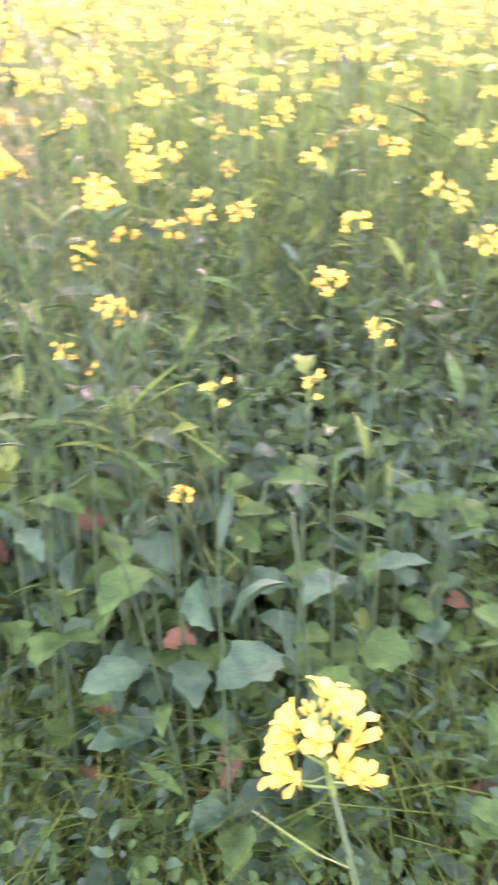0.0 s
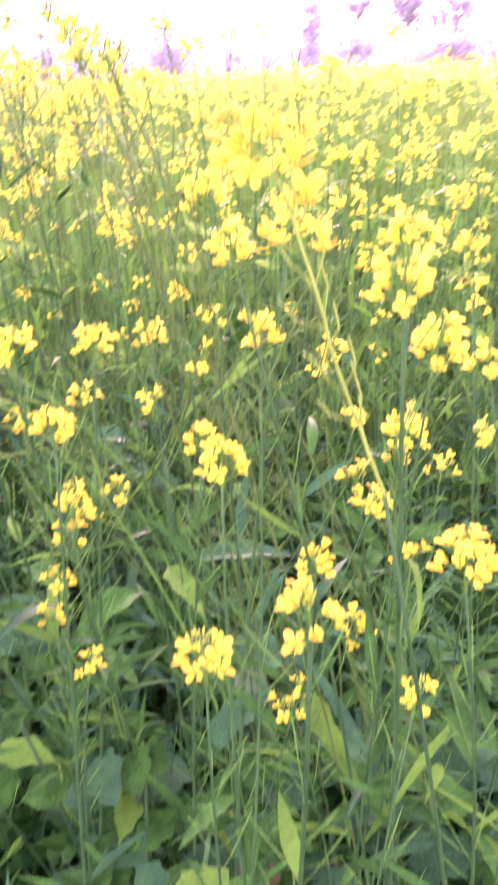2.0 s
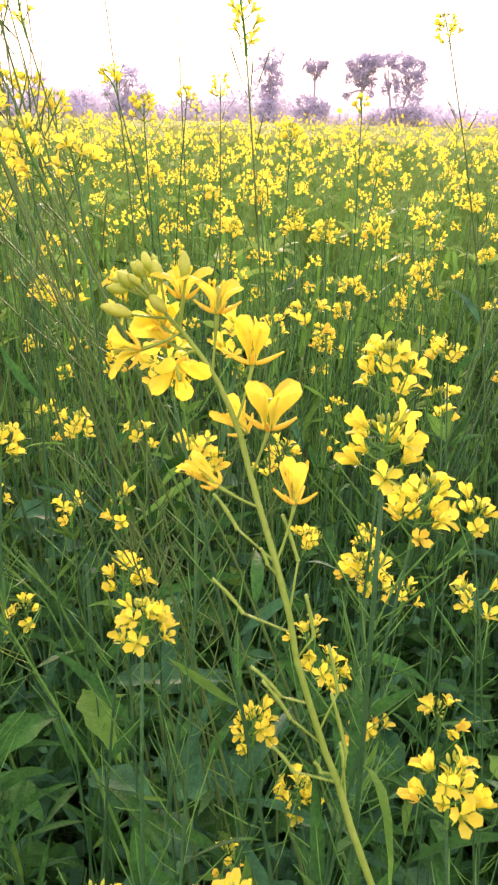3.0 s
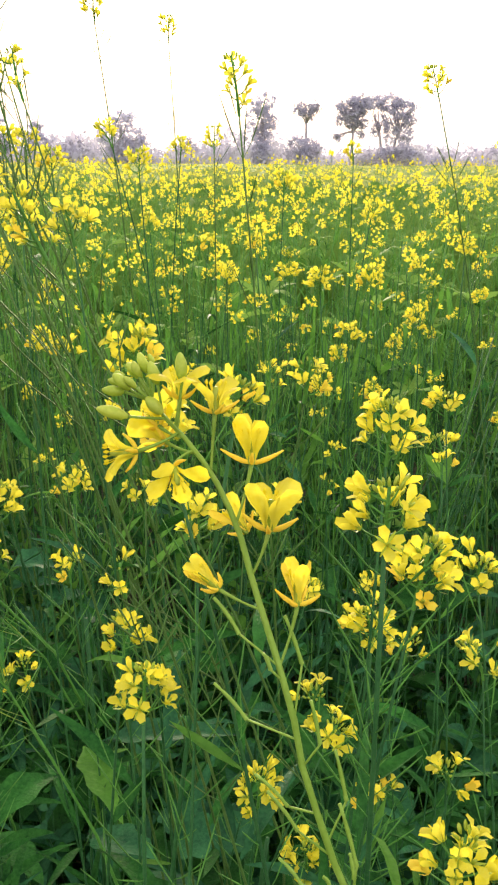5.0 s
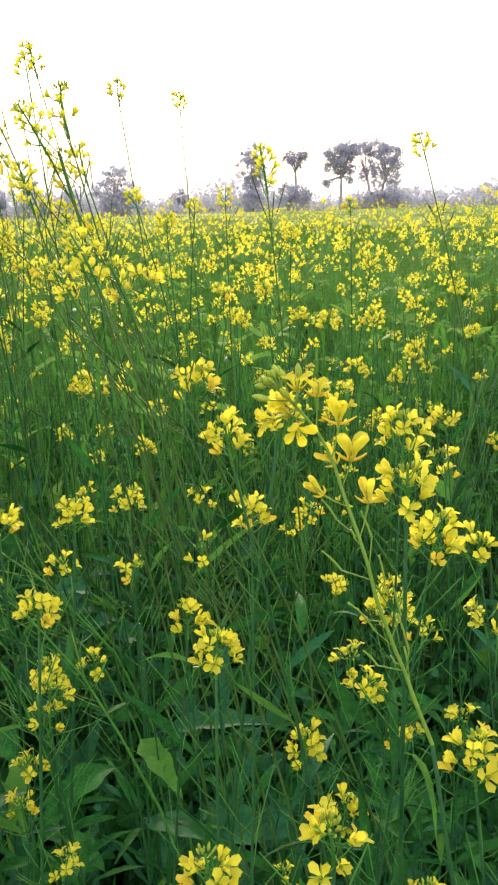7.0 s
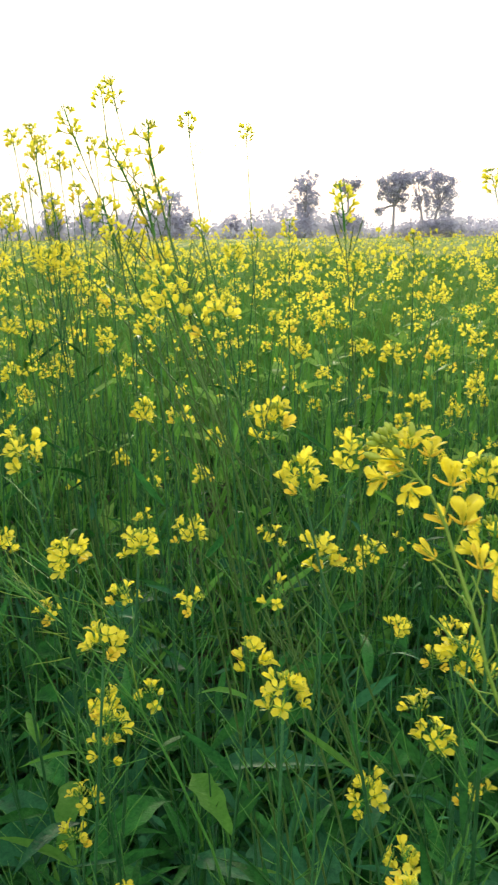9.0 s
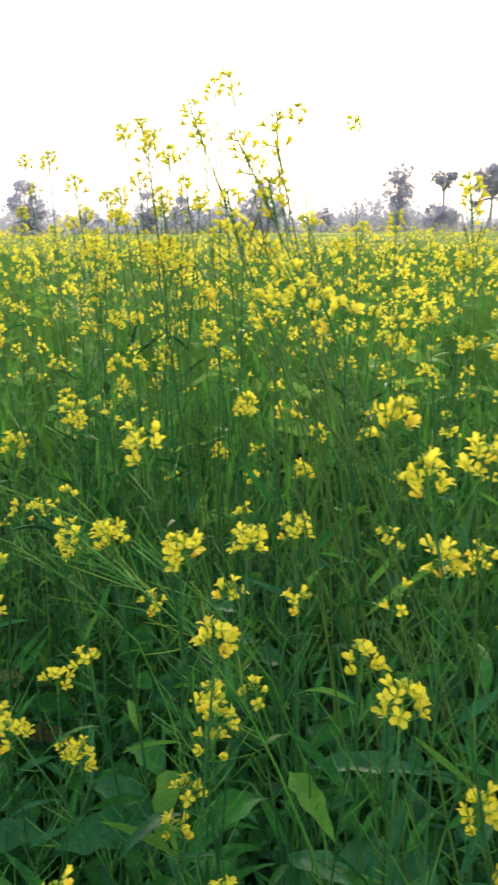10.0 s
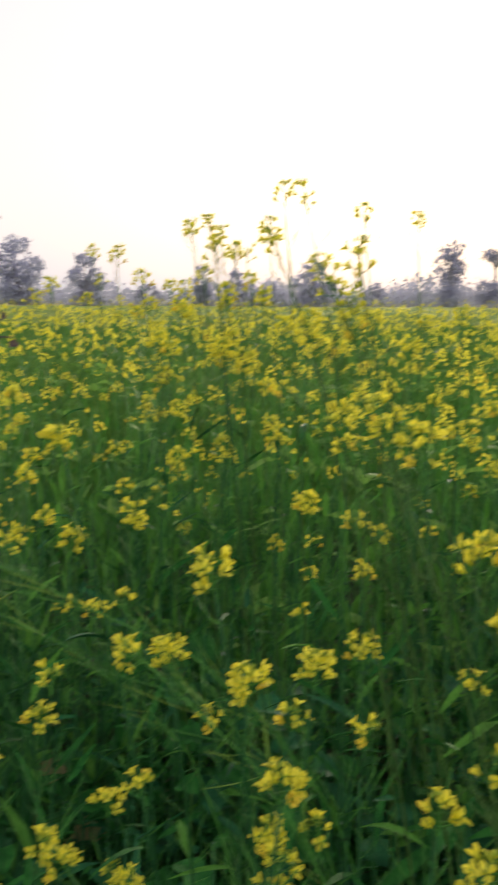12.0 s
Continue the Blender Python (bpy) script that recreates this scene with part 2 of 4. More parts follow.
def raceme(rng, flowers=8, buds=9, size=0.0095, fine=1, length=0.030, loose=None):
    """The flower head: axis z, origin at its lowest flower. loose: a list that takes the single flowers."""
    g = Geo()
    tip = np.array([rng.normal(0, 0.003), rng.normal(0, 0.003), length + 0.002])
    tube(g, bend((0, 0, -0.004), (0, 0, length * 0.5), tip, 4), [0.0013, 0.0008], 4 if fine else 3, 2)
    for k in range(flowers):
        h = length * (k / max(flowers - 1, 1)) * 0.85
        a = k * 2.4 + rng.normal(0, 0.3)
        o = np.array([math.cos(a), math.sin(a), 0])
        reach = (0.0112 - 0.0045 * k / flowers) * rng.uniform(0.8, 1.15) * size / 0.0095
        end = np.array([0, 0, h]) + o * reach + np.array([0, 0, reach * rng.uniform(0.35, 0.9)])
        one = g if loose is None else Geo()
        if fine:
            tube(one, bend((0, 0, h), o * reach * 0.6 + np.array([0, 0, h + reach * 0.2]), end, 3), [0.0006, 0.0005], 3, 2)
        old = k < flowers * 0.3 and rng.random() < 0.28
        opening = rng.uniform(0.2, 0.5) if old else rng.choice([rng.uniform(0.12, 0.4), rng.uniform(0.6, 1.05), rng.uniform(0.8, 1.1)])
        one.join(flower(size * rng.uniform(0.82, 1.12), opening, rng, fine, old, rng.uniform(0.64, 0.86)), matrix_of(end, o * rng.uniform(0.4, 1.0) + np.array([0, 0, 0.7])))
        if loose is not None:
            loose.append(one)
    for k in range(buds):
        a, r = k * 2.4, 0.0025 + 0.0075 * math.sqrt(k / max(buds, 1))
        o = np.array([math.cos(a), math.sin(a), 0])
        at = tip + o * r * 0.55 + np.array([0, 0, 0.0015 - 0.45 * r])
        g.join(bud(rng.uniform(0.0032, 0.0050) * size / 0.0102, fine), matrix_of(at, o * r * 70 + np.array([0, 0, 1.0])))
    return g


def pod(geo, at, out, up, size, rng, slot=2, sides=3):
    """A slender seed pod on a thin stalk that turns upwards."""
    out = unit(out)
    lie = unit(out * rng.uniform(0.7, 1.1) + up * rng.uniform(0.55, 0.9))
    knee = at + lie * size * 0.30
    tip = knee + unit(lie + up * rng.uniform(0.1, 0.45)) * size * rng.uniform(0.6, 0.85)
    tube(geo, [at, knee], [0.00032, 0.0003], 3, slot)
    tube(geo, bend(knee, knee * 0.5 + tip * 0.5 - up * size * 0.02, tip, 3), [0.0005, 0.0007, 0.00025], sides, slot)


def leaf(length, width, droop, rng, rows=7, broad=True, cols=3):
    """A leaf along +x from its stalk, upper side +z; broad leaves are lobed near the base."""
    g = Geo()
    s = np.linspace(0, 1, rows)
    lift = np.radians(35)
    ang = lift - s * np.radians(droop)
    step = length / (rows - 1)
    x, z = np.concatenate([[0], np.cumsum(np.cos(ang[:-1]) * step)]), np.concatenate([[0], np.cumsum(np.sin(ang[:-1]) * step)])
    y = length * 0.10 * rng.normal() * s ** 2
    shape = np.interp(s, [0, 0.1, 0.2, 0.34, 0.5, 0.68, 0.84, 0.94, 1], [0.05, 0.12, 0.58, 0.92, 1.0, 0.82, 0.48, 0.20, 0.02]) if broad else np.interp(s, [0, 0.1, 0.4, 0.7, 1], [0.12, 0.5, 1.0, 0.75, 0.03])
    if broad:
        shape = shape * (1 + 0.15 * np.sin(s * 21 + rng.uniform(0, 6)) * (rows > 5))
    mids = np.stack([x, y, z], 1)
    roll = rng.normal(0, 0.25) + s * rng.normal(0, 0.5)
    side = np.stack([np.zeros(rows), np.cos(roll), np.sin(roll)], 1)
    strip(g, mids, side, shape * width, -0.16 if broad else -0.25, 0, cols)
    return g


def plant(base, top, rng, name_group, side_heads=0, leaves=6, pods=14, head=True, flowers=8, size=0.0095, fine=1, low_leaves=3, thick=0.0032, dry=0.0, bow=None, split=False, wood=None, head_length=0.024, fork=(0.45, 0.78), pod_span=0.28):
    """A mustard plant: stem, branches, leaves, pods, flower heads, each a part of one thing."""
    base, top = np.asarray(base, float), np.asarray(top, float)
    thing = new("mustard_plant")
    thing.location = base
    rise = top - base
    height = np.linalg.norm(rise)
    mid = rise * 0.55 + (np.array([rng.normal(0, 0.055), rng.normal(0, 0.055), height * 0.03]) if bow is None else np.asarray(bow))
    spine = bend((0, 0, -0.02), mid, rise, 12)
    stem = Geo()
    tube(stem, spine, [thick * 1.15, thick, thick * 0.75, thick * 0.42], 6, 0)
    part("stem", stem, wood or STEM_COOL, thing)
    up = unit(spine[-1] - spine[-2])

    def on(s):
        i = s * 11
        k = min(int(i), 10)
        return spine[k] * (1 - (i - k)) + spine[k + 1] * (i - k)

    seeds = Geo()
    for k in range(pods):
        s = 1 - rng.uniform(0.01, pod_span) * min(1, 1.1 / height)
        a = k * 2.4
        one = Geo() if split else seeds
        pod(one, on(s), np.array([math.cos(a), math.sin(a), 0.25]), up, rng.uniform(0.030, 0.060), rng, 0)
        if split:
            part("seed_pod", one, wood or STEM, thing)
    heads = 0
    for k in range(side_heads):
        s = rng.uniform(*fork)
        a = rng.uniform(0, 6.3)
        o = np.array([math.cos(a), math.sin(a), 0])
        start = on(s)
        reach = rng.uniform(0.06, 0.15) * min(1, height) * (1.25 - s)  * 1.6
        end = start + o * reach + np.array([0, 0, rng.uniform(0.35, 0.85) * height * (1 - s)])
        arm = bend(start, start + o * reach * 0.7 + np.array([0, 0, 0.05]), end, 7)
        b = Geo()
        tube(b, arm, [thick * 0.5, thick * 0.35, thick * 0.25], 4, 0)
        br = part("branch", b, wood or STEM, thing)
        for j in range(max(pods // 2, 3)):
            q = arm[3 + j % 3] * 0.6 + arm[4 + j % 3] * 0.4
            a2 = j * 2.4
            pod(seeds, q, np.array([math.cos(a2), math.sin(a2), 0.3]), unit(arm[-1] - arm[-2]), rng.uniform(0.02, 0.04), rng, 0)
        h = raceme(rng, int(rng.integers(3, 7)), 6, size * 0.9, max(fine - 1, 1), 0.02)
        hb = Geo().join(h, matrix_of(end, arm[-1] - arm[-2], rng.uniform(0, 6)))
        part("flower_head", hb, FLOWER_MATS, br)
        heads += 1
    if seeds.v:
        tagged(part("pod_spray", seeds, wood or STEM, thing), kind="stuff")
    if head:
        single = [] if split else None
        m = matrix_of(rise, up, rng.uniform(0, 6))
        hb = Geo().join(raceme(rng, flowers, 13, size, fine, head_length + 0.0015 * max(flowers - 8, 0), single), m)
        ob = part("flower_head", hb, FLOWER_MATS, thing)
        for one in single or ():
            part("flower", Geo().join(one, m), FLOWER_MATS, ob)
    for k in range(leaves):
        low = k < low_leaves
        s = rng.uniform(0.08, 0.5) if low else rng.uniform(0.35, 0.85)
        a = k * 2.4 + rng.normal(0, 0.4)
        if low:
            lf = leaf(rng.uniform(0.05, 0.115), rng.uniform(0.036, 0.072), rng.uniform(20, 130), rng, 12, True, 5)
        else:
            lf = leaf(rng.uniform(0.05, 0.11), rng.uniform(0.007, 0.016), rng.uniform(-10, 60), rng, 6, False)
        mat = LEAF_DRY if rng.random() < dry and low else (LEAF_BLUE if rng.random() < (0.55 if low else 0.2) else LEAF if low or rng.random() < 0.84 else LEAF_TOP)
        m = np.array(Matrix.Rotation(a, 4, "Z"))
        m[:3, 3] = on(s)
        part("leaf", Geo().join(lf, m), mat, thing)
    return tagged(thing, "green mustard plant with a yellow flower head" if head or heads else "leafy green mustard shoot without flowers", "mustard plant", name_group)


# ---- ground ----
def ground_sheet():
    g = Geo()
    radii = np.concatenate([np.linspace(0, 4, 34), np.geomspace(4.3, 1500, 40)])
    turns = 120
    v = [(0, 0, 0)]
    for r in radii[1:]:
        for k in range(turns):
            a = 2 * math.pi * k / turns
            x, y = r * math.cos(a), 0.8 + r * math.sin(a)
            lift = 0.03 * noise.noise((x * 3, y * 3, 0)) + 0.012 * noise.noise((x * 14, y * 14, 5)) if r < 12 else 0.0
            v.append((x, y, lift))
    v[0] = (0, 0.8, 0)
    tris = [(0, 1 + k, 1 + (k + 1) % turns) for k in range(turns)]
    for i in range(len(radii) - 2):
        for k in range(turns):
            p, q = 1 + i * turns + k, 1 + i * turns + (k + 1) % turns
            tris += [(p, p + turns, q), (q, p + turns, q + turns)]
    g.add(v, tris)
    ob = new("ground", g.mesh("ground", [SOIL]))
    return tagged(ob, "bare brown earth with small crumbs under the crop", "ground", kind="structure")


ground_sheet()


# ---- trees on the horizon ----
def tree(azimuth, distance, trunks, lobes, rng, label="hazy blue-grey tree at the far edge of the field"):
    """trunks: (foot, fork height, lean) each; lobes of the crown: (aside, height, half width, half height, fullness), in metres."""
    a = radians(azimuth)
    thing = new("tree")
    thing.matrix_basis = pose(distance * math.sin(a), distance * math.cos(a), 0, 0, 0, -azimuth)
    crown = Geo()
    forks = []
    for foot, fork, lean in trunks:
        wood = Geo()
        top = np.array([foot + lean, rng.normal(0, 0.3), fork])
        tube(wood, bend((foot, 0, -0.2), (foot + lean * 0.2, 0, fork * 0.55), top, 6), [0.26, 0.20, 0.15], 7)
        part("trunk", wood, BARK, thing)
        forks.append(top)
    limbs = Geo()
    for aside, tall, wide, high, full in lobes:
        mid = np.array([aside, rng.normal(0, wide * 0.3), tall])
        start = min(forks, key=lambda f: abs(f[0] - aside))
        for k in range(4):
            end = mid + rng.normal(size=3) * np.array([wide, wide, high]) * 0.45
            tube(limbs, bend(start - np.array([0, 0, rng.uniform(0, 0.6)]), (start + end) / 2 + np.array([0, 0, high * 0.25]), end, 6), [0.10, 0.06, 0.025], 4)
        for k in range(int(26 * full * wide * high) + 10):
            d = unit(rng.normal(size=3)) * rng.uniform(0.25, 1.0) ** 0.5
            at, r = mid + d * np.array([wide, wide, high]), rng.uniform(0.22, 0.55)
            per = 18
            c = at + rng.normal(size=(per, 3)) * r * np.array([0.55, 0.55, 0.42])
            big = rng.uniform(0.06, 0.15, (per, 1))
            e1, e2 = rng.normal(size=(per, 3)) * big, rng.normal(size=(per, 3)) * big * 0.6
            i = np.arange(per)[:, None] * 4
            crown.add(np.stack([c - e1, c + e2, c + e1, c - e2], 1).reshape(-1, 3), np.concatenate([i + [0, 1, 2], i + [0, 2, 3]]))
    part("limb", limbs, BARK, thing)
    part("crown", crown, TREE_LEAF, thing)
    return tagged(thing, label, "tree", "trees along the field edge")


tree_rng = np.random.default_rng(5)
# a slim tree, bushy to the ground and open at the top
tree(3.75, 112, [(0, 4.2, 0.2)], [(0.1, 8.7, 1.7, 1.2, 0.7), (-0.3, 7.0, 1.9, 1.3, 0.55), (0.9, 6.6, 1.2, 1.2, 0.6), (0.0, 4.6, 1.5, 1.6, 1.1), (0.2, 2.4, 1.7, 1.8, 1.3)], tree_rng)
# a small round crown on a bare stem above a bush
tree(6.75, 112, [(0.1, 6.6, -0.1)], [(-0.9, 8.2, 0.95, 0.75, 0.9), (0.9, 8.3, 0.9, 0.9, 0.9), (0.1, 7.5, 0.9, 0.6, 0.7)], tree_rng)
tree(6.7, 108, [(0, 2.0, 0.1)], [(-0.9, 3.4, 1.4, 1.4, 1.1), (0.9, 3.0, 1.4, 1.3, 1.1), (0, 1.6, 2.2, 1.2, 1.0)], tree_rng, "low round bush at the far edge of the field")
# two broad crowns grown into one another, the second one drooping
tree(9.85, 112, [(0.0, 5.6, 0.1)], [(-0.4, 8.0, 1.9, 1.5, 1.2), (0.9, 8.6, 1.5, 1.3, 1.2), (-0.5, 6.7, 1.7, 1.0, 1.1), (1.3, 6.0, 0.6, 1.6, 0.6), (-2.0, 4.6, 0.6, 0.5, 0.5)], tree_rng)
tree(12.2, 114, [(-0.5, 5.4, -0.6), (0.5, 5.2, 0.8)], [(-1.6, 9.0, 1.4, 0.9, 1.1), (0.3, 9.1, 1.7, 1.0, 0.9), (2.0, 8.2, 1.7, 1.2, 0.8), (2.7, 6.6, 1.1, 1.4, 0.7), (0.2, 7.3, 1.7, 1.2, 0.6), (0.5, 5.4, 1.1, 1.6, 0.6), (2.3, 4.6, 0.9, 1.2, 0.5), (-1.6, 6.0, 0.5, 1.5, 0.5)], tree_rng)
tree(12.4, 109, [(0, 1.5, 0.1)], [(-2.6, 1.9, 1.6, 1.2, 1.0), (-0.6, 2.2, 1.7, 1.3, 1.1), (1.6, 2.4, 1.8, 1.4, 1.1), (3.2, 2.0, 1.4, 1.2, 1.0)], tree_rng, "low dark bushes under the far trees")
# the row of smaller trees along the other part of the edge
for az, dist, tall, wide in ((-5.6, 100, 6.9, 3.0), (-11.2, 112, 6.2, 1.6), (-13.6, 112, 6.6, 1.5), (-8.8, 118, 4.8, 2.2), (-17.4, 116, 4.4, 2.6), (-21.6, 110, 8.2, 2.6), (-26.2, 106, 9.9, 3.5), (-30.2, 112, 5.4, 2.6), (-34.2, 96, 9.4, 4.0), (-37.6, 98, 8.8, 4.0), (19.5, 150, 5.0, 4.2), (25.0, 140, 6.0, 4.8), (-1.2, 120, 4.6, 2.4)):
    lobes = [(0, tall - wide * 0.36, wide * 0.52, wide * 0.36, 0.9), (-wide * 0.42, tall * 0.60, wide * 0.5, tall * 0.20, 1.0), (wide * 0.45, tall * 0.56, wide * 0.5, tall * 0.20, 1.0), (0.1, tall * 0.36, wide * 0.72, tall * 0.20, 1.1), (-wide * 0.3, tall * 0.20, wide * 0.6, tall * 0.18, 1.0), (wide * 0.4, tall * 0.18, wide * 0.55, tall * 0.16, 1.0)]
    tree(az, dist, [(0, tall * 0.4, tree_rng.normal(0, 0.2))], lobes, tree_rng)


def hedge():
    """The low hazy line of bushes behind the field, all round."""
    rng = np.random.default_rng(8)
    g = Geo()
    for k in range(640):
        a = rng.uniform(0, 2 * math.pi) if k % 4 == 0 else radians(rng.uniform(-45, 30))
        d = rng.uniform(125, 175)
        if k % 8 == 1:
            a, d = radians(rng.uniform(-40, 15)), rng.uniform(108, 122)
        at = np.array([d * math.sin(a), d * math.cos(a), 0])
        tall = rng.uniform(2.6, 5.6) * (1 + 0.5 * noise.noise((a * 9, 0, 0)))
        n = 104
        d = rng.normal(size=(n, 3))
        d *= rng.uniform(0.3, 1.1, (n, 1)) / np.linalg.norm(d, axis=1, keepdims=True)
        c = at + np.array([0, 0, tall * 0.45]) + d * np.array([tall * 0.62, tall * 0.62, tall * 0.5])
        s = rng.uniform(0.13, 0.26, (n, 1))
        e1, e2 = rng.normal(size=(n, 3)) * s, rng.normal(size=(n, 3)) * s
        v = np.stack([c - e1, c + e2, c + e1, c - e2], 1).reshape(-1, 3)
        i = np.arange(n)[:, None] * 4
        g.add(v, np.concatenate([i + [0, 1, 2], i + [0, 2, 3]]))
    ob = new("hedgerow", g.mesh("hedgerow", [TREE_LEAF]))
    tagged(ob, "distant hazy line of bushes behind the field", "hedgerow", kind="stuff")


hedge()

# ---- the close mustard stalk ----
HERO = np.array([-0.313, 0.834, 1.430])
RIGHT, BACK, UP = np.array([0.998, -0.056, 0.008]), np.array([0.056, 0.942, -0.332]), np.array([0.011, 0.332, 0.943])


def at_hero(x, y, z=0.0):
    """A place in millimetres right of, above and behind the stalk's middle."""
    return HERO + (RIGHT * x + UP * y + BACK * z) * 0.001


def close_stalk():
    rng = np.random.default_rng(77)
    base = np.array([-0.15, 0.86, 0.0])
    thing = new("mustard_plant")
    thing.location = base
    stem = Geo()
    low = bend(base + np.array([0, 0, -0.02]), base + np.array([-0.02, -0.01, 0.75]), at_hero(33, -104, 5), 14)
    high = np.array([at_hero(*q) for q in (
        (27.1, -87.8, 3.0), (23.8, -77.1, 2.0), (20.8, -70.0, 1.0), (17.2, -59.3, 0.0), (14.2, -49.8, 0.0), (12.5, -40.3, 0.0), (9.5, -29.6, 0.0),
        (6.9, -21.2, 0.0), (5.5, -16.8, 0.0), (3.6, -10.4, 0.0), (1.7, -3.3, 0.0), (-0.6, 2.4, 0.0), (-3.1, 7.5, 0.0), (-6.0, 12.0, 0.0),
        (-9.8, 16.8, 0.0), (-13.0, 20.0, 0.0), (-15.6, 23.2, 0.0), (-17.8, 25.4, 0.0), (-18.8, 27.7, 0.0))])
    tube(stem, low - base, [0.0024, 0.0014, 0.0008], 9)
    part("stem", stem, STEM_COOL, thing)
    stem = Geo()
    tube(stem, np.concatenate([low[-1:], high]) - base, [0.0008, 0.00075, 0.0007, 0.0007, 0.00068, 0.00064, 0.00058, 0.0005, 0.0004, 0.00026], 9)
    part("stem", stem, STEM_YOUNG, thing)

    dense = np.concatenate([np.linspace(a, b, 8) for a, b in zip(high[:-1], high[1:])])

    def on_stalk(q):
        """The point of the stalk next to a place."""
        return dense[np.argmin(np.linalg.norm(dense - at_hero(*q), axis=1))] - base

    def blossom(foot, seat, axis, size, opening, old=False, wide=1.0, sepal=0.45):
        foot, seat = on_stalk(foot), at_hero(*seat) - base
        ax = RIGHT * axis[0] + UP * axis[1] + BACK * axis[2]
        g = Geo()
        tube(g, bend(foot, foot * 0.4 + seat * 0.6 - ax * 0.002, seat, 7), [0.00030, 0.00028, 0.0005], 6, 2)
        g.join(flower(size, opening, rng, 2, old, wide, sepal), matrix_of(seat, ax, rng.uniform(0, 1)))
        part("flower", g, [PETAL, BUD, STEM_YOUNG, PETAL_OLD], thing, "withering orange-yellow flower" if old else "open yellow four-petalled flower" if opening > 0.5 else "half-closed yellow flower")

    blossom((-10.5, 18.7, 0.0), (-10.6, 24.5, 0.0), (0.0, 1, -0.25), 0.0084, 0.90, False, 0.80, 0.45)
    blossom((-3.8, 10.1, 0.0), (-3.5, 21.5, -1.0), (0.05, 1, -0.2), 0.0086, 0.62, False, 0.66, 0.60)
    blossom((-15.6, 12.8, -1.0), (-18.9, 13.8, -2.0), (-1, -0.08, -0.25), 0.0086, 0.85, False, 0.72, 0.45)
    blossom((-9.8, 12.6, 0.0), (-11.6, 10.8, -3.0), (0.25, -0.6, -0.7), 0.0082, 0.85, False, 0.70, 0.50)
    blossom((-6.6, 13.3, 0.0), (-13.7, 15.7, 3.0), (-0.5, 0.5, 0.5), 0.0084, 0.90, False, 0.85, 0.45)
    blossom((-9.2, 17.1, 0.0), (-15.0, 19.0, 2.0), (-0.3, 0.7, 0.5), 0.0078, 0.80, False, 0.80, 0.45)
    blossom((1.3, -0.2, 0.0), (3.9, 11.4, 0.0), (0.02, 1, -0.1), 0.0094, 0.03, False, 0.74, 0.68)
    blossom((4.5, -11.0, 0.0), (7.4, -1.9, -2.0), (0.05, 1, -0.3), 0.0106, 0.30, False, 0.86, 0.52)
    blossom((0.7, -0.8, 1.0), (2.8, -2.8, 4.0), (-0.55, 0.75, 0.4), 0.0082, 0.30, True, 0.50, 0.45)
    blossom((3.5, -18.9, 0.0), (-2.8, -13.7, -1.0), (-0.8, 0.75, -0.15), 0.0084, 0.00, True, 0.44, 0.30)
    blossom((9.5, -29.6, 0.0), (13.2, -17.1, 0.0), (-0.03, 1, -0.1), 0.0090, 0.08, True, 0.46, 0.55)
    for seat, axis, size, fat in [
        ((-20.7, 20.8, -2.0), (-0.97, 0.25), 6.9, 1.00),
        ((-13.7, 21.3, -3.0), (-0.71, 0.71), 5.0, 1.35),
        ((-21.4, 25.7, -2.0), (-1.00, 0.07), 4.8, 1.20),
        ((-20.1, 26.1, -3.0), (-0.72, 0.66), 4.9, 1.30),
        ((-21.4, 27.5, 1.0), (-0.98, 0.18), 4.2, 1.20),
        ((-21.4, 28.6, 0.0), (-0.87, 0.50), 2.8, 1.20),
        ((-18.2, 28.5, 0.0), (-0.68, 0.70), 4.7, 1.25),
        ((-18.5, 28.6, -2.0), (-0.35, 0.90), 3.7, 1.20),
        ((-17.2, 29.6, 0.0), (-0.36, 0.93), 4.8, 1.10),
        ((-14.8, 27.2, -2.0), (-0.33, 0.94), 5.2, 1.15),
        ((-9.8, 27.7, -3.0), (-0.08, 1.00), 6.2, 1.00),
        ((-16.1, 31.5, 2.0), (-0.42, 0.91), 2.6, 1.20),
        ((-18.8, 26.4, -4.0), (-0.72, 0.63), 3.5, 1.20),
    ]:
        foot, seat = on_stalk((seat[0] + 5, seat[1] - 2.5, 0)), at_hero(*seat) - base
        ax = RIGHT * axis[0] + UP * axis[1] - BACK * 0.1
        g = Geo()
        tube(g, bend(foot, (foot + seat) / 2 - ax * 0.001, seat, 4), [0.0003, 0.0003], 5, 2)
        swell = matrix_of(seat, ax) @ np.diag((fat, fat, 1.0, 1.0))
        g.join(bud(size * 0.00092, 2), swell)
        part("bud", g, [PETAL, BUD, STEM_YOUNG, PETAL_OLD], thing, "closed green flower bud")
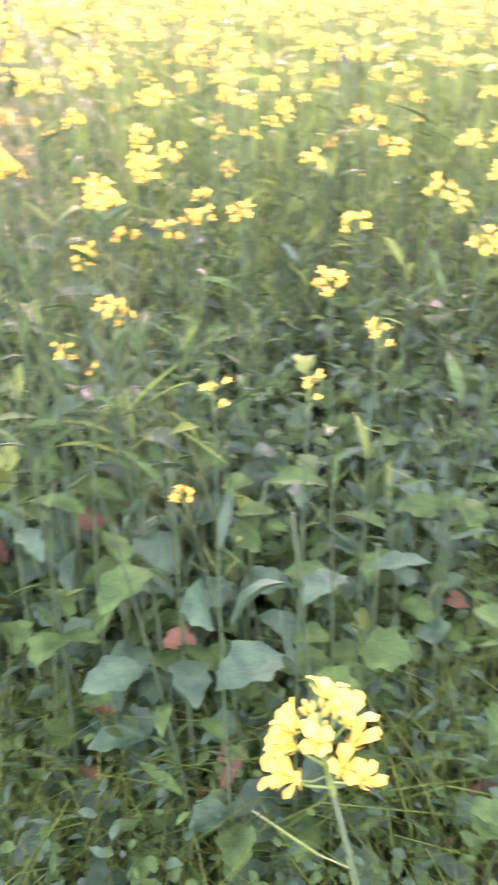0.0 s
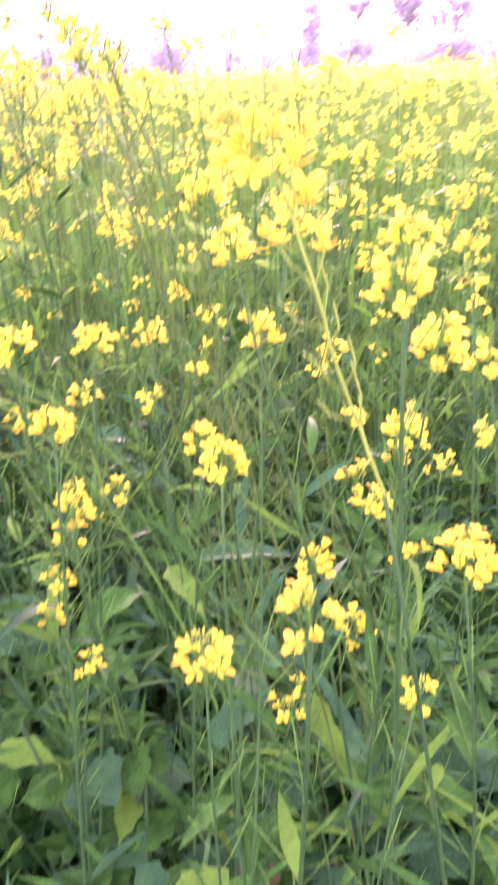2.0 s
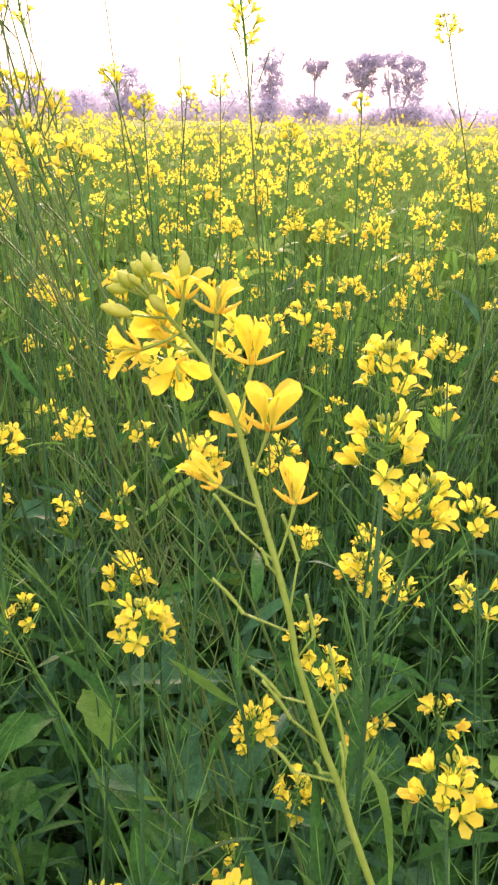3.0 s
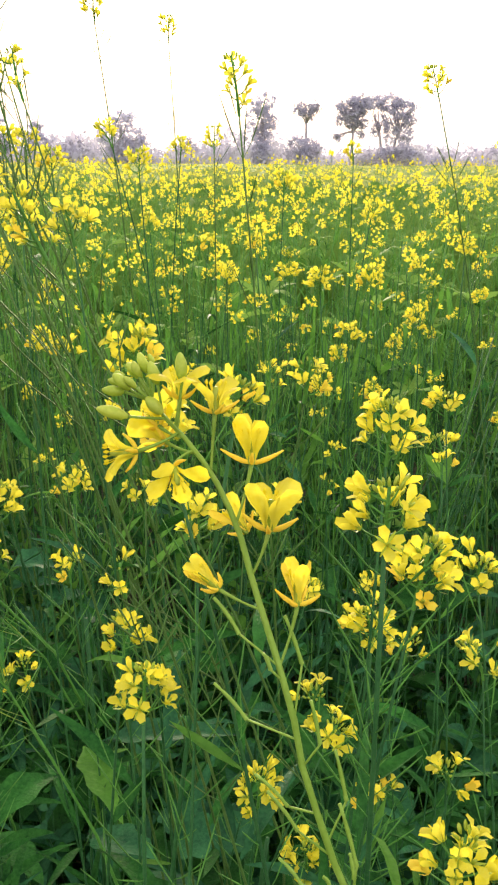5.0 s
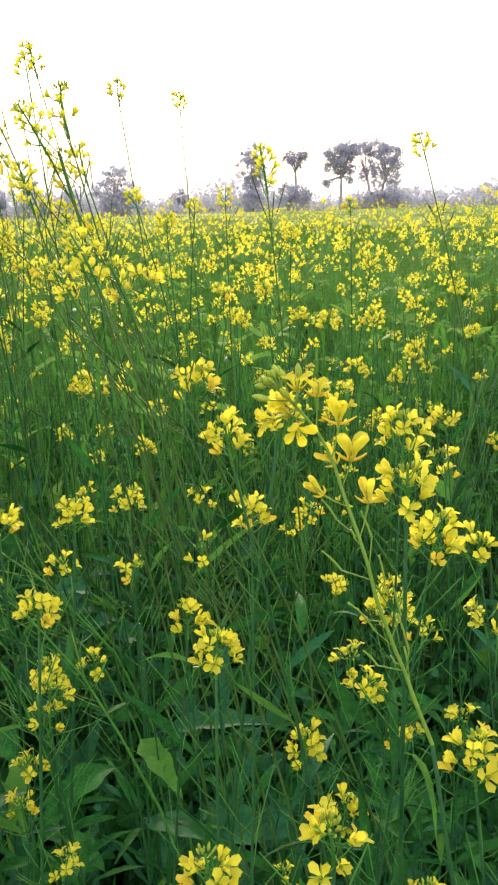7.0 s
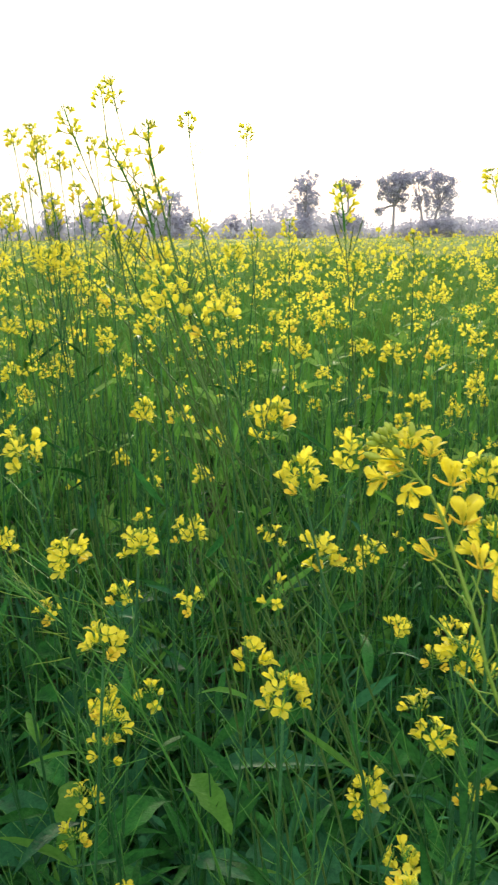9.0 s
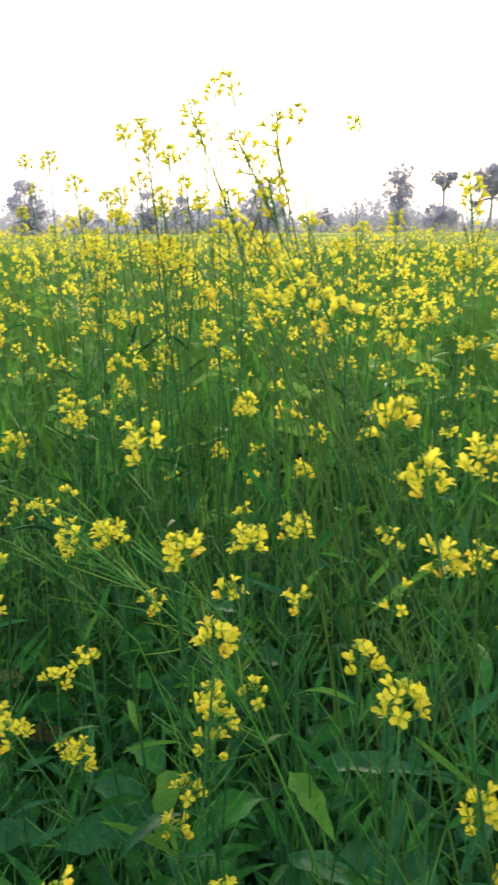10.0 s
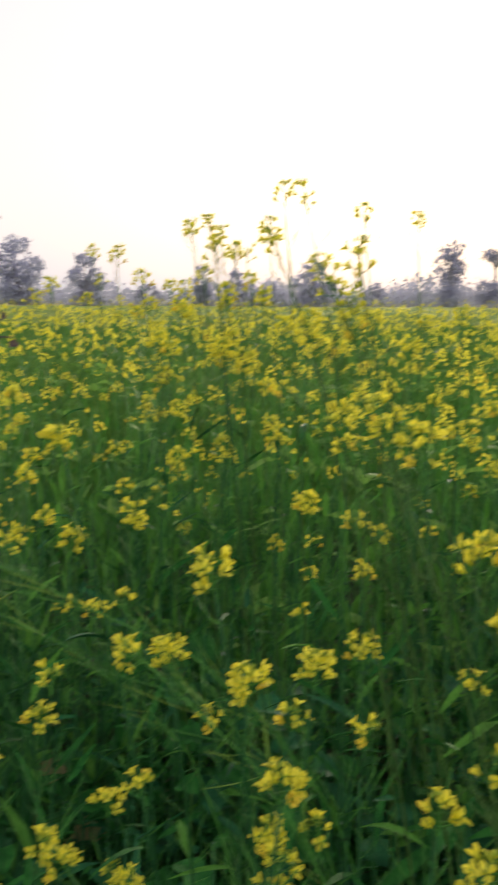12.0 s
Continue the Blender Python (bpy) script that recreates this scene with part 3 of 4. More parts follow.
    for k, (foot, knee, tip) in enumerate([
        ((7.1, -30.2), (1.4, -22.4), (-3.6, -15.1)),
        ((11.3, -44.8), (2.9, -40.9), (-3.8, -33.7)),
        ((9.5, -33.1), (7.7, -29.6), (6.2, -26.2)),
        ((12.8, -39.7), (14.2, -29.6), (10.7, -19.8)),
        ((15.4, -49.8), (17.6, -44.4), (15.7, -35.5)),
        ((16.4, -59.9), (11.3, -58.7), (4.7, -52.4)),
        ((19.6, -68.6), (13.1, -61.7), (7.1, -53.6)),
        ((20.2, -65.2), (23.3, -57.5), (21.1, -47.4)),
        ((25.5, -78.3), (24.9, -68.8), (21.4, -56.0)),
        ((19.0, -79.5), (14.2, -74.8), (9.5, -69.6)),
        ((22.0, -75.4), (19.6, -73.0), (18.2, -70.6)),
        ((26.7, -83.1), (24.9, -73.6), (24.1, -68.6)),
    ]):
        aside = (-2, 2)[k % 2]
        foot, knee, tip = on_stalk(foot), at_hero(*knee, aside) - base, at_hero(*tip, aside * 1.3) - base
        g = Geo()
        tube(g, bend(foot, (foot + knee) / 2, knee, 4), [0.00027, 0.00025], 5)
        tube(g, bend(knee, knee * 0.6 + tip * 0.4 + UP * 0.001, tip, 6), [0.00050, 0.00036, 0.00044, 0.00044, 0.00032, 0.00040], 6)
        part("seed_pod", g, STEM_YOUNG, thing)
    for k, s in enumerate((2, 3, 5)):
        lf = leaf(rng.uniform(0.07, 0.11), rng.uniform(0.012, 0.03), rng.uniform(20, 70), rng, 8, k < 2)
        m = np.array(Matrix.Rotation(0.5 + k * 2.2, 4, "Z"))
        m[:3, 3] = low[s] - base
        part("leaf", Geo().join(lf, m), LEAF, thing)
    return tagged(thing, "tall mustard stalk with open yellow flowers, buds and slim pods", "mustard plant", "mustard plants")


close_stalk()

# ---- single mustard plants with their flower heads in place ----
FRONT_HEADS = [
    (-0.363, 1.169, 1.375), (-0.339, 1.116, 1.345), (-0.301, 1.152, 1.350), (-0.532, 1.183, 1.258), (-0.486, 1.273, 1.230),
    (-0.446, 1.392, 1.196), (-0.498, 1.143, 1.202), (-0.380, 1.184, 1.165), (-0.525, 1.263, 1.068), (-0.554, 1.172, 1.352),
    (-0.324, 1.145, 1.272), (-0.755, 1.363, 1.408), (-0.735, 1.525, 1.290), (-0.894, 1.515, 1.253), (-0.803, 1.385, 1.090),
    (-0.820, 1.279, 1.105), (-0.628, 1.304, 1.220), (-0.716, 1.249, 1.028), (-0.679, 1.282, 0.972), (-0.219, 1.090, 1.350),
    (-0.197, 1.187, 1.165), (-0.357, 1.074, 1.195), (-0.283, 1.144, 1.058), (-0.304, 0.872, 1.215),
    (-0.366, 0.935, 1.135), (-0.241, 0.994, 1.345), (-0.214, 1.031, 1.295), (-0.201, 0.962, 1.178), (-0.242, 1.157, 0.970),
]
MIDDLE_HEADS = [
    (-0.469, 1.374, 1.445), (-0.401, 1.208, 1.450), (-0.457, 1.474, 1.305), (-0.610, 1.405, 1.095), (-0.808, 1.672, 1.045),
    (-0.88, 1.19, 1.05), (-0.75, 1.17, 1.03), (-0.54, 1.21, 1.00), (-0.51, 1.20, 1.09), (-0.95, 1.54, 1.15), (-1.01, 1.64, 1.20),
    (-0.93, 1.20, 1.05), (-0.66, 1.30, 1.08), (-0.69, 1.29, 1.06), (-0.73, 1.22, 1.06), (-0.73, 1.47, 1.20), (-0.78, 1.50, 1.17),
    (-0.75, 1.30, 1.18), (-0.25, 1.11, 1.16), (-0.21, 1.09, 1.10),
    (-0.23, 1.31, 1.12), (-0.15, 1.40, 1.07), (-0.14, 1.29, 1.07), (-0.17, 1.39, 1.04), (-0.55, 1.21, 0.96), (-0.51, 1.19, 1.07),
    (-0.48, 1.29, 1.06), (-0.44, 1.31, 1.15), (-0.51, 1.31, 1.16),
    (-0.155, 1.10, 1.256), (-0.145, 1.10, 1.194), (-0.158, 1.10, 1.102), (-0.243, 1.10, 1.141), (-0.12, 1.30, 1.30), (-0.10, 1.36, 1.24), (-0.08, 1.42, 1.20),
]
BACK_HEADS = [
    (-0.86, 2.05, 1.50), (-0.80, 2.00, 1.53), (-0.74, 2.10, 1.54), (-0.70, 1.95, 1.48), (-0.66, 2.05, 1.55), (-0.60, 1.90, 1.51), (-0.55, 1.80, 1.50),
    (-0.50, 1.70, 1.48), (-0.78, 1.85, 1.47), (-0.64, 1.75, 1.46), (-0.92, 2.20, 1.54), (-0.45, 1.90, 1.52), (-0.40, 1.75, 1.48), (-0.98, 2.3, 1.52),
    (-1.08, 1.96, 1.26), (-1.31, 2.22, 1.31), (-1.30, 2.01, 1.31), (-0.97, 2.11, 1.25), (-0.69, 1.89, 1.29), (-1.32, 2.42, 1.26),
    (-0.97, 1.77, 1.20), (-1.30, 1.76, 1.22), (-1.24, 1.78, 1.20), (-0.24, 1.42, 1.16), (-0.09, 1.77, 1.33), (-0.61, 1.88, 1.35),
    (-0.77, 1.87, 1.29), (-0.16, 1.77, 1.33), (-0.12, 1.75, 1.26), (-0.19, 2.01, 1.45), (-0.07, 1.90, 1.41), (-0.18, 1.98, 1.31),
    (-0.28, 2.07, 1.29), (-0.04, 2.23, 1.50), (-0.36, 2.23, 1.51), (0.06, 2.08, 1.31), (-0.74, 2.07, 1.28), (-0.67, 2.20, 1.37),
    (-0.94, 2.43, 1.58), (-1.19, 2.54, 1.55), (-1.12, 2.56, 1.51), (-0.86, 2.22, 1.54),
]
TALL_HEADS = [
    (-0.80, 2.09, 1.700), (-0.735, 2.05, 1.690), (-0.70, 2.00, 1.650), (-0.76, 2.02, 1.615), (-0.66, 1.95, 1.600), (-0.82, 2.12, 1.590),
    (-0.455, 1.23, 1.555), (-0.488, 1.24, 1.545), (-0.452, 1.22, 1.60), (-0.44, 1.16, 1.50), (-0.405, 1.13, 1.475), (-0.455, 1.21, 1.47),
    (-0.471, 1.222, 1.589), (-0.292, 1.312, 1.558), (-0.426, 1.118, 1.495), (-0.527, 1.536, 1.690), (-0.528, 1.314, 1.627),
    (-0.763, 2.079, 1.713), (-0.699, 1.841, 1.650), (-0.003, 1.820, 1.607), (-0.70, 1.94, 1.58), (-0.478, 2.01, 1.717),
    (-0.38, 2.29, 1.73), (-0.30, 2.14, 1.54), (-0.46, 1.37, 1.57), (-0.93, 2.04, 1.652), (-0.857, 1.962, 1.606), (-1.11, 2.39, 1.68), (-1.15, 2.24, 1.60),
    (-0.64, 2.01, 1.68), (-0.59, 1.82, 1.73), (-1.22, 2.32, 1.58),
]
LOW_HEADS = [
    (-0.490, 0.681, 0.645), (-0.432, 0.700, 0.486), (-0.623, 0.863, 0.624), (-0.716, 0.976, 0.658), (-0.137, 0.920, 0.823),
    (-0.079, 0.829, 1.010), (0.016, 0.853, 1.009), (-0.310, 1.085, 0.943), (-0.497, 1.125, 0.964), (-0.224, 0.984, 1.045),
    (-0.596, 1.024, 1.053), (-0.53, 1.34, 1.00), (-0.71, 1.35, 0.93), (-0.304, 1.18, 0.87), (0.09, 0.91, 1.04), (0.22, 1.20, 1.10),
]
SIDE_HEADS = [
    (0.27, 0.98, 1.16), (0.19, 0.90, 1.14), (0.18, 1.15, 1.13), (0.26, 1.16, 1.15), (0.24, 1.29, 1.16), (0.04, 0.93, 1.09),
    (-0.07, 1.14, 1.11), (0.08, 1.13, 1.10), (0.22, 0.50, 1.03), (0.24, 0.62, 1.02), (0.16, 1.41, 1.13), (0.36, 1.42, 1.16),
    (0.02, 1.40, 1.12), (0.12, 1.78, 1.12), (0.39, 1.91, 1.14), (0.35, 1.22, 1.15), (0.45, 1.60, 1.18), (0.55, 1.85, 1.2),
]
rng = np.random.default_rng(21)


def under(head, spread):
    """Where the plant of a head is rooted."""
    x, y, z = head
    return (x + rng.normal(0, spread), max(y + rng.normal(0.03, spread), 0.62 if z < 0.9 else 0.86) if y > 0.5 else y + 0.03, 0.0)


for h in FRONT_HEADS:
    h = (h[0], h[1], h[2] - 0.006)
    plant(under(h, 0.11), h, rng, "mustard plants", 0, 13, 20, True, int(rng.integers(9, 14)), 0.0106, 1, 6, rng.uniform(0.0015, 0.0028), 0.04, split=True, pod_span=0.42)
for h in MIDDLE_HEADS:
    plant(under(h, 0.10), h, rng, "mustard plants", 0, 11, 12, True, int(rng.integers(4, 8)), 0.0100, 1, 6, 0.0014, 0.04, head_length=0.018, pod_span=0.42)
for h in BACK_HEADS:
    plant(under(h, 0.06), h, rng, "mustard plants", 1, 6, 12, True, int(rng.integers(9, 14)), 0.0105, 1, 2, 0.0019)
for h in TALL_HEADS:
    h = (h[0], h[1], h[2] - 0.025)
    lean = rng.uniform(0.15, 0.34) if -0.56 < h[0] < -0.38 and h[1] < 1.6 or h[0] > -0.2 else rng.uniform(0.0, 0.10)
    plant((h[0] + lean, h[1] + rng.normal(0.05, 0.05), 0), h, rng, "mustard plants", int(h[0] < -0.7 or h[2] < 1.52), 4, 16 if h[2] < 1.54 else 11, True, int(rng.integers(7, 11)) if h[1] < 1.7 else int(rng.integers(8, 13)), 0.0074 if h[1] < 1.7 else 0.0100, 1, 2, 0.0015 if h[1] < 1.7 else 0.0019, split=h[2] < 1.6, bow=(lean * 0.5, 0, 0.03), wood=STEM_RED, head_length=0.032, fork=(0.62, 0.86), pod_span=0.42 if h[2] < 1.54 else 0.28)
for h in SIDE_HEADS:
    plant(under(h, 0.06), h, rng, "mustard plants", 0, 9, 10, True, int(rng.integers(7, 12)), 0.0098, 1, 5, 0.0022)
for h in LOW_HEADS:
    plant(under(h, 0.04), h, rng, "mustard plants", 0, 7, 6, True, int(rng.integers(4, 7)), 0.0092, 1, 5, 0.0018, 0.05)

plant((0.09, 0.34, 0.0), (0.022, 0.300, 1.150), rng, "mustard plants", 0, 4, 8, True, 14, 0.0108, 1, 3, 0.0024, split=True)


def broad_plant(base, height, blades, label):
    """A young mustard plant of large leaves. blades: (middle of the leaf, length, width, material)."""
    base = np.array(base, float)
    thing = new("mustard_plant")
    thing.location = base
    stem = Geo()
    spine = bend((0, 0, -0.02), (rng.normal(0, 0.02), rng.normal(0, 0.02), height * 0.5), (rng.normal(0, 0.03), rng.normal(0, 0.03), height), 9)
    tube(stem, spine, [0.0042, 0.0036, 0.0022], 7)
    part("stem", stem, STEM_COOL, thing)
    for middle, length, width, mat in blades:
        to = np.array(middle, float) - base
        way = unit(np.array([to[0], to[1], 0.0]))
        at = to - way * length * 0.45
        foot = spine[int(np.clip((to[2] - 0.06) / height * 8, 0, 8))]
        blade = Geo()
        tube(blade, bend(foot, (foot + at) / 2 + np.array([0, 0, 0.01]), at, 5), [0.0022, 0.0015], 5)
        m = np.array(Matrix.Rotation(math.atan2(way[1], way[0]), 4, "Z") @ Matrix.Rotation(rng.uniform(-0.5, 0.5), 4, "X"))
        m[:3, 3] = at
        blade.join(leaf(length * 1.08, width * 0.82, rng.uniform(55, 95), rng, 16, True, 7), m)
        part("leaf", blade, mat, thing)
    return tagged(thing, label, "mustard plant", "broad-leaved mustard plants")


BROAD = "mustard plant with large blue-green lower leaves"
broad_plant((0.03, 0.93, 0), 0.80, [((-0.04, 0.86, 0.72), 0.104, 0.074, LEAF_BLUE), ((-0.05, 0.85, 0.60), 0.112, 0.081, LEAF_BLUE), ((0.05, 0.84, 0.58), 0.104, 0.074, LEAF), ((-0.08, 0.90, 0.22), 0.120, 0.081, LEAF_BLUE), ((0.10, 0.86, 0.40), 0.096, 0.067, LEAF)], BROAD)
broad_plant((-0.17, 0.95, 0), 0.84, [((-0.15, 0.88, 0.55), 0.096, 0.067, LEAF_BLUE), ((-0.21, 0.88, 0.72), 0.096, 0.074, LEAF), ((-0.25, 0.89, 0.54), 0.096, 0.067, LEAF_BLUE), ((-0.19, 0.88, 0.83), 0.072, 0.044, LEAF_BLUE), ((-0.27, 0.92, 0.36), 0.104, 0.063, LEAF_BLUE), ((-0.12, 0.87, 0.70), 0.088, 0.063, LEAF_BLUE)], BROAD)
broad_plant((-0.42, 1.02, 0), 0.88, [((-0.36, 0.94, 0.74), 0.088, 0.041, LEAF_BLUE), ((-0.45, 0.91, 0.65), 0.096, 0.037, LEAF_BLUE), ((-0.39, 0.98, 0.85), 0.072, 0.056, LEAF_TOP), ((-0.40, 0.93, 0.58), 0.080, 0.059, LEAF), ((-0.35, 0.94, 0.255), 0.056, 0.037, LEAF_DRY), ((-0.50, 1.00, 0.70), 0.064, 0.044, LEAF)], "mustard plant with broad leaves, one of them withered")
broad_plant((-0.80, 1.58, 0), 0.80, [((-0.79, 1.53, 0.454), 0.06, 0.045, LEAF_DRY), ((-0.70, 1.50, 0.75), 0.12, 0.06, LEAF_BLUE), ((-0.73, 1.53, 0.66), 0.13, 0.05, LEAF), ((-0.88, 1.54, 0.62), 0.12, 0.08, LEAF_BLUE)], "mustard plant with broad leaves, one of them withered")
broad_plant((-1.12, 1.93, 0), 0.72, [((-1.15, 1.84, 0.52), 0.15, 0.11, LEAF_BLUE), ((-1.08, 1.83, 0.50), 0.14, 0.11, LEAF_BLUE), ((-1.30, 1.91, 0.52), 0.15, 0.10, LEAF), ((-1.00, 2.00, 0.48), 0.11, 0.07, LEAF_DRY), ((-1.11, 2.05, 0.56), 0.09, 0.07, LEAF_DRY), ((-1.18, 2.06, 0.62), 0.14, 0.10, LEAF)], "mustard plant with large leaves, two of them withered tan")
broad_plant((-1.46, 2.10, 0), 0.70, [((-1.46, 2.05, 0.58), 0.16, 0.09, LEAF_TOP), ((-1.44, 2.12, 0.44), 0.12, 0.08, LEAF_DRY), ((-1.36, 2.04, 0.50), 0.14, 0.09, LEAF_BLUE), ((-1.40, 2.16, 0.62), 0.10, 0.05, LEAF_DRY)], "mustard plant with large leaves, two of them withered tan")
broad_plant((-0.46, 1.38, 0), 1.05, [((-0.42, 1.32, 0.92), 0.12, 0.035, LEAF_TOP), ((-0.37, 1.36, 0.92), 0.14, 0.045, LEAF_BLUE), ((-0.42, 1.34, 0.80), 0.10, 0.06, LEAF_BLUE), ((-0.52, 1.33, 0.88), 0.13, 0.045, LEAF)], "mustard plant with long blue-green stem leaves")
broad_plant((-0.62, 1.46, 0), 0.92, [((-0.69, 1.42, 0.76), 0.13, 0.06, LEAF_BLUE), ((-0.60, 1.40, 0.84), 0.13, 0.04, LEAF_TOP), ((-0.56, 1.41, 0.72), 0.12, 0.06, LEAF), ((-0.66, 1.52, 0.80), 0.12, 0.05, LEAF)], "mustard plant with long blue-green stem leaves")
broad_plant((-0.30, 1.30, 0), 0.86, [((-0.36, 1.24, 0.78), 0.11, 0.05, LEAF_BLUE), ((-0.27, 1.22, 0.80), 0.12, 0.04, LEAF_TOP), ((-0.24, 1.27, 0.70), 0.11, 0.06, LEAF_BLUE), ((-0.33, 1.21, 0.64), 0.12, 0.07, LEAF)], BROAD)
for bx, by, tall in ((-0.52, 1.20, 0.72), (-0.28, 1.06, 0.70), (-0.08, 1.12, 0.74), (0.10, 1.06, 0.70), (-1.02, 1.50, 0.66), (-0.90, 1.40, 0.72), (-0.36, 1.14, 0.66), (-0.58, 1.30, 0.78), (0.02, 1.24, 0.82)):
    blades = []
    for k in range(6):
        a = k * 2.4 + rng.normal(0, 0.4) - 1.57
        reach = rng.uniform(0.05, 0.085)
        blades.append(((bx + reach * math.cos(a), by + reach * math.sin(a), tall * rng.uniform(0.55, 1.0)), rng.uniform(0.075, 0.115), rng.uniform(0.040, 0.070), (LEAF_BLUE, LEAF, LEAF, LEAF_BLUE, LEAF_TOP, LEAF)[k]))
    broad_plant((bx, by, 0), tall, blades, BROAD)


def lodged_stalk(line, pods):
    """A ripe stalk that has sunk to one side, with a few flowers at its tip and slim pods all along."""
    line = np.array(line, float)
    base = np.array([line[0][0] + 0.10, line[0][1] + 0.02, 0.0])
    thing = new("mustard_plant")
    thing.location = base
    low = bend((0, 0, -0.02), (0.03, 0, line[0][2] * 0.7), line[0] - base, 8)
    spine = np.concatenate([low, line[1:] - base])
    stem = Geo()
    tube(stem, spine, [0.0026, 0.0022, 0.0016, 0.0011, 0.0008], 6)
    part("stem", stem, STEM, thing)
    dense = np.concatenate([np.linspace(a, b, 10) for a, b in zip(line[:-1] - base, line[1:] - base)])
    for k in range(pods):
        i = int(rng.uniform(0.02, 0.93) * (len(dense) - 1))
        along = unit(dense[min(i + 3, len(dense) - 1)] - dense[max(i - 3, 0)])
        out = unit(rng.normal(size=3) * 0.5 + np.array([-0.2, -0.1, 0.5]))
        g = Geo()
        pod(g, dense[i], out, along, rng.uniform(0.045, 0.075), rng, 0, 4)
        part("seed_pod", g, STEM_YOUNG if k % 4 == 0 else STEM, thing)
    m = matrix_of(dense[-1], dense[-1] - dense[-4])
    part("flower_head", Geo().join(raceme(rng, 7, 8, 0.0100, 1, 0.022), m), FLOWER_MATS, thing)
    return tagged(thing, "leaning mustard stalk with many slim green pods", "mustard plant", "leaning mustard stalks")


lodged_stalk([(-0.47, 1.36, 1.04), (-0.531, 1.33, 1.145), (-0.612, 1.33, 1.215), (-0.722, 1.32, 1.265), (-0.806, 1.32, 1.299), (-0.870, 1.31, 1.314)], 44)
lodged_stalk([(-0.455, 1.24, 1.02), (-0.488, 1.25, 1.083), (-0.535, 1.25, 1.153), (-0.590, 1.25, 1.205), (-0.640, 1.26, 1.240)], 40)
lodged_stalk([(-0.50, 1.44, 0.98), (-0.548, 1.42, 1.055), (-0.622, 1.41, 1.125), (-0.690, 1.40, 1.170)], 34)
lodged_stalk([(-0.66, 1.50, 1.00), (-0.72, 1.48, 1.08), (-0.80, 1.46, 1.15), (-0.88, 1.45, 1.19)], 30)

# ---- more plants between them: shoots without flowers, and flowering plants behind ----
shoots = [plant((0, 0, 0), (rng.normal(0, 0.04), rng.normal(0, 0.04), h), rng, "mustard shoots", 0, 16, 4, False, low_leaves=14, dry=0.02, thick=0.0022) for h in (0.42, 0.5, 0.6, 0.68, 0.78, 0.9)]
bloomers = [plant((0, 0, 0), (rng.normal(0, 0.05), rng.normal(0, 0.05), h), rng, "mustard plants", 1, 8, 18, True, 13, 0.0112, low_leaves=3, thick=0.0024) for h in (1.18, 1.22, 1.28, 1.33, 1.38, 1.25)]


def bare_earth(x, y):
    """The strip of soil beside the crop."""
    return x < -0.5 and y < 0.88 - 0.75 * (x + 0.5)


def on_plan(near, far, count, gap):
    """Spots over the field between two distances, in the stretch ahead of the walk, not too close together."""
    spots, tries = [], 0
    while len(spots) < count and tries < count * 60:
        tries += 1
        y, turn = rng.uniform(near, far), radians(rng.uniform(-46, 47 if far < 3 else 40))
        x = -0.35 + (y - 0.3) * math.tan(turn)
        if bare_earth(x, y) or abs(x + 1.2) < 0.16 and 1.4 < y < 1.8:
            continue
        if all((x - a) ** 2 + (y - b) ** 2 > gap * gap for a, b in spots):
            spots.append((x, y))
    return spots


def grown(y):
    """Plants stay lower towards the field's edge."""
    return min(1.0, 0.5 + 0.75 * max(y - 0.8, 0))


def scatter(kinds, spots, low=False):
    for k, (x, y) in enumerate(spots):
        size = rng.uniform(0.88, 1.10) * (grown(y) if low else 1)
        m = pose(x, y, 0, rng.normal(0, 6), rng.normal(0, 6), rng.uniform(0, 360)) @ Matrix.Scale(size, 4)
        if k < len(kinds):
            kinds[k].matrix_basis = m
        else:
            copy_thing(kinds[k % len(kinds)], m)


scatter(shoots, on_plan(0.72, 1.75, 130, 0.06), True)
scatter(bloomers, on_plan(1.6, 3.01, 62, 0.10))


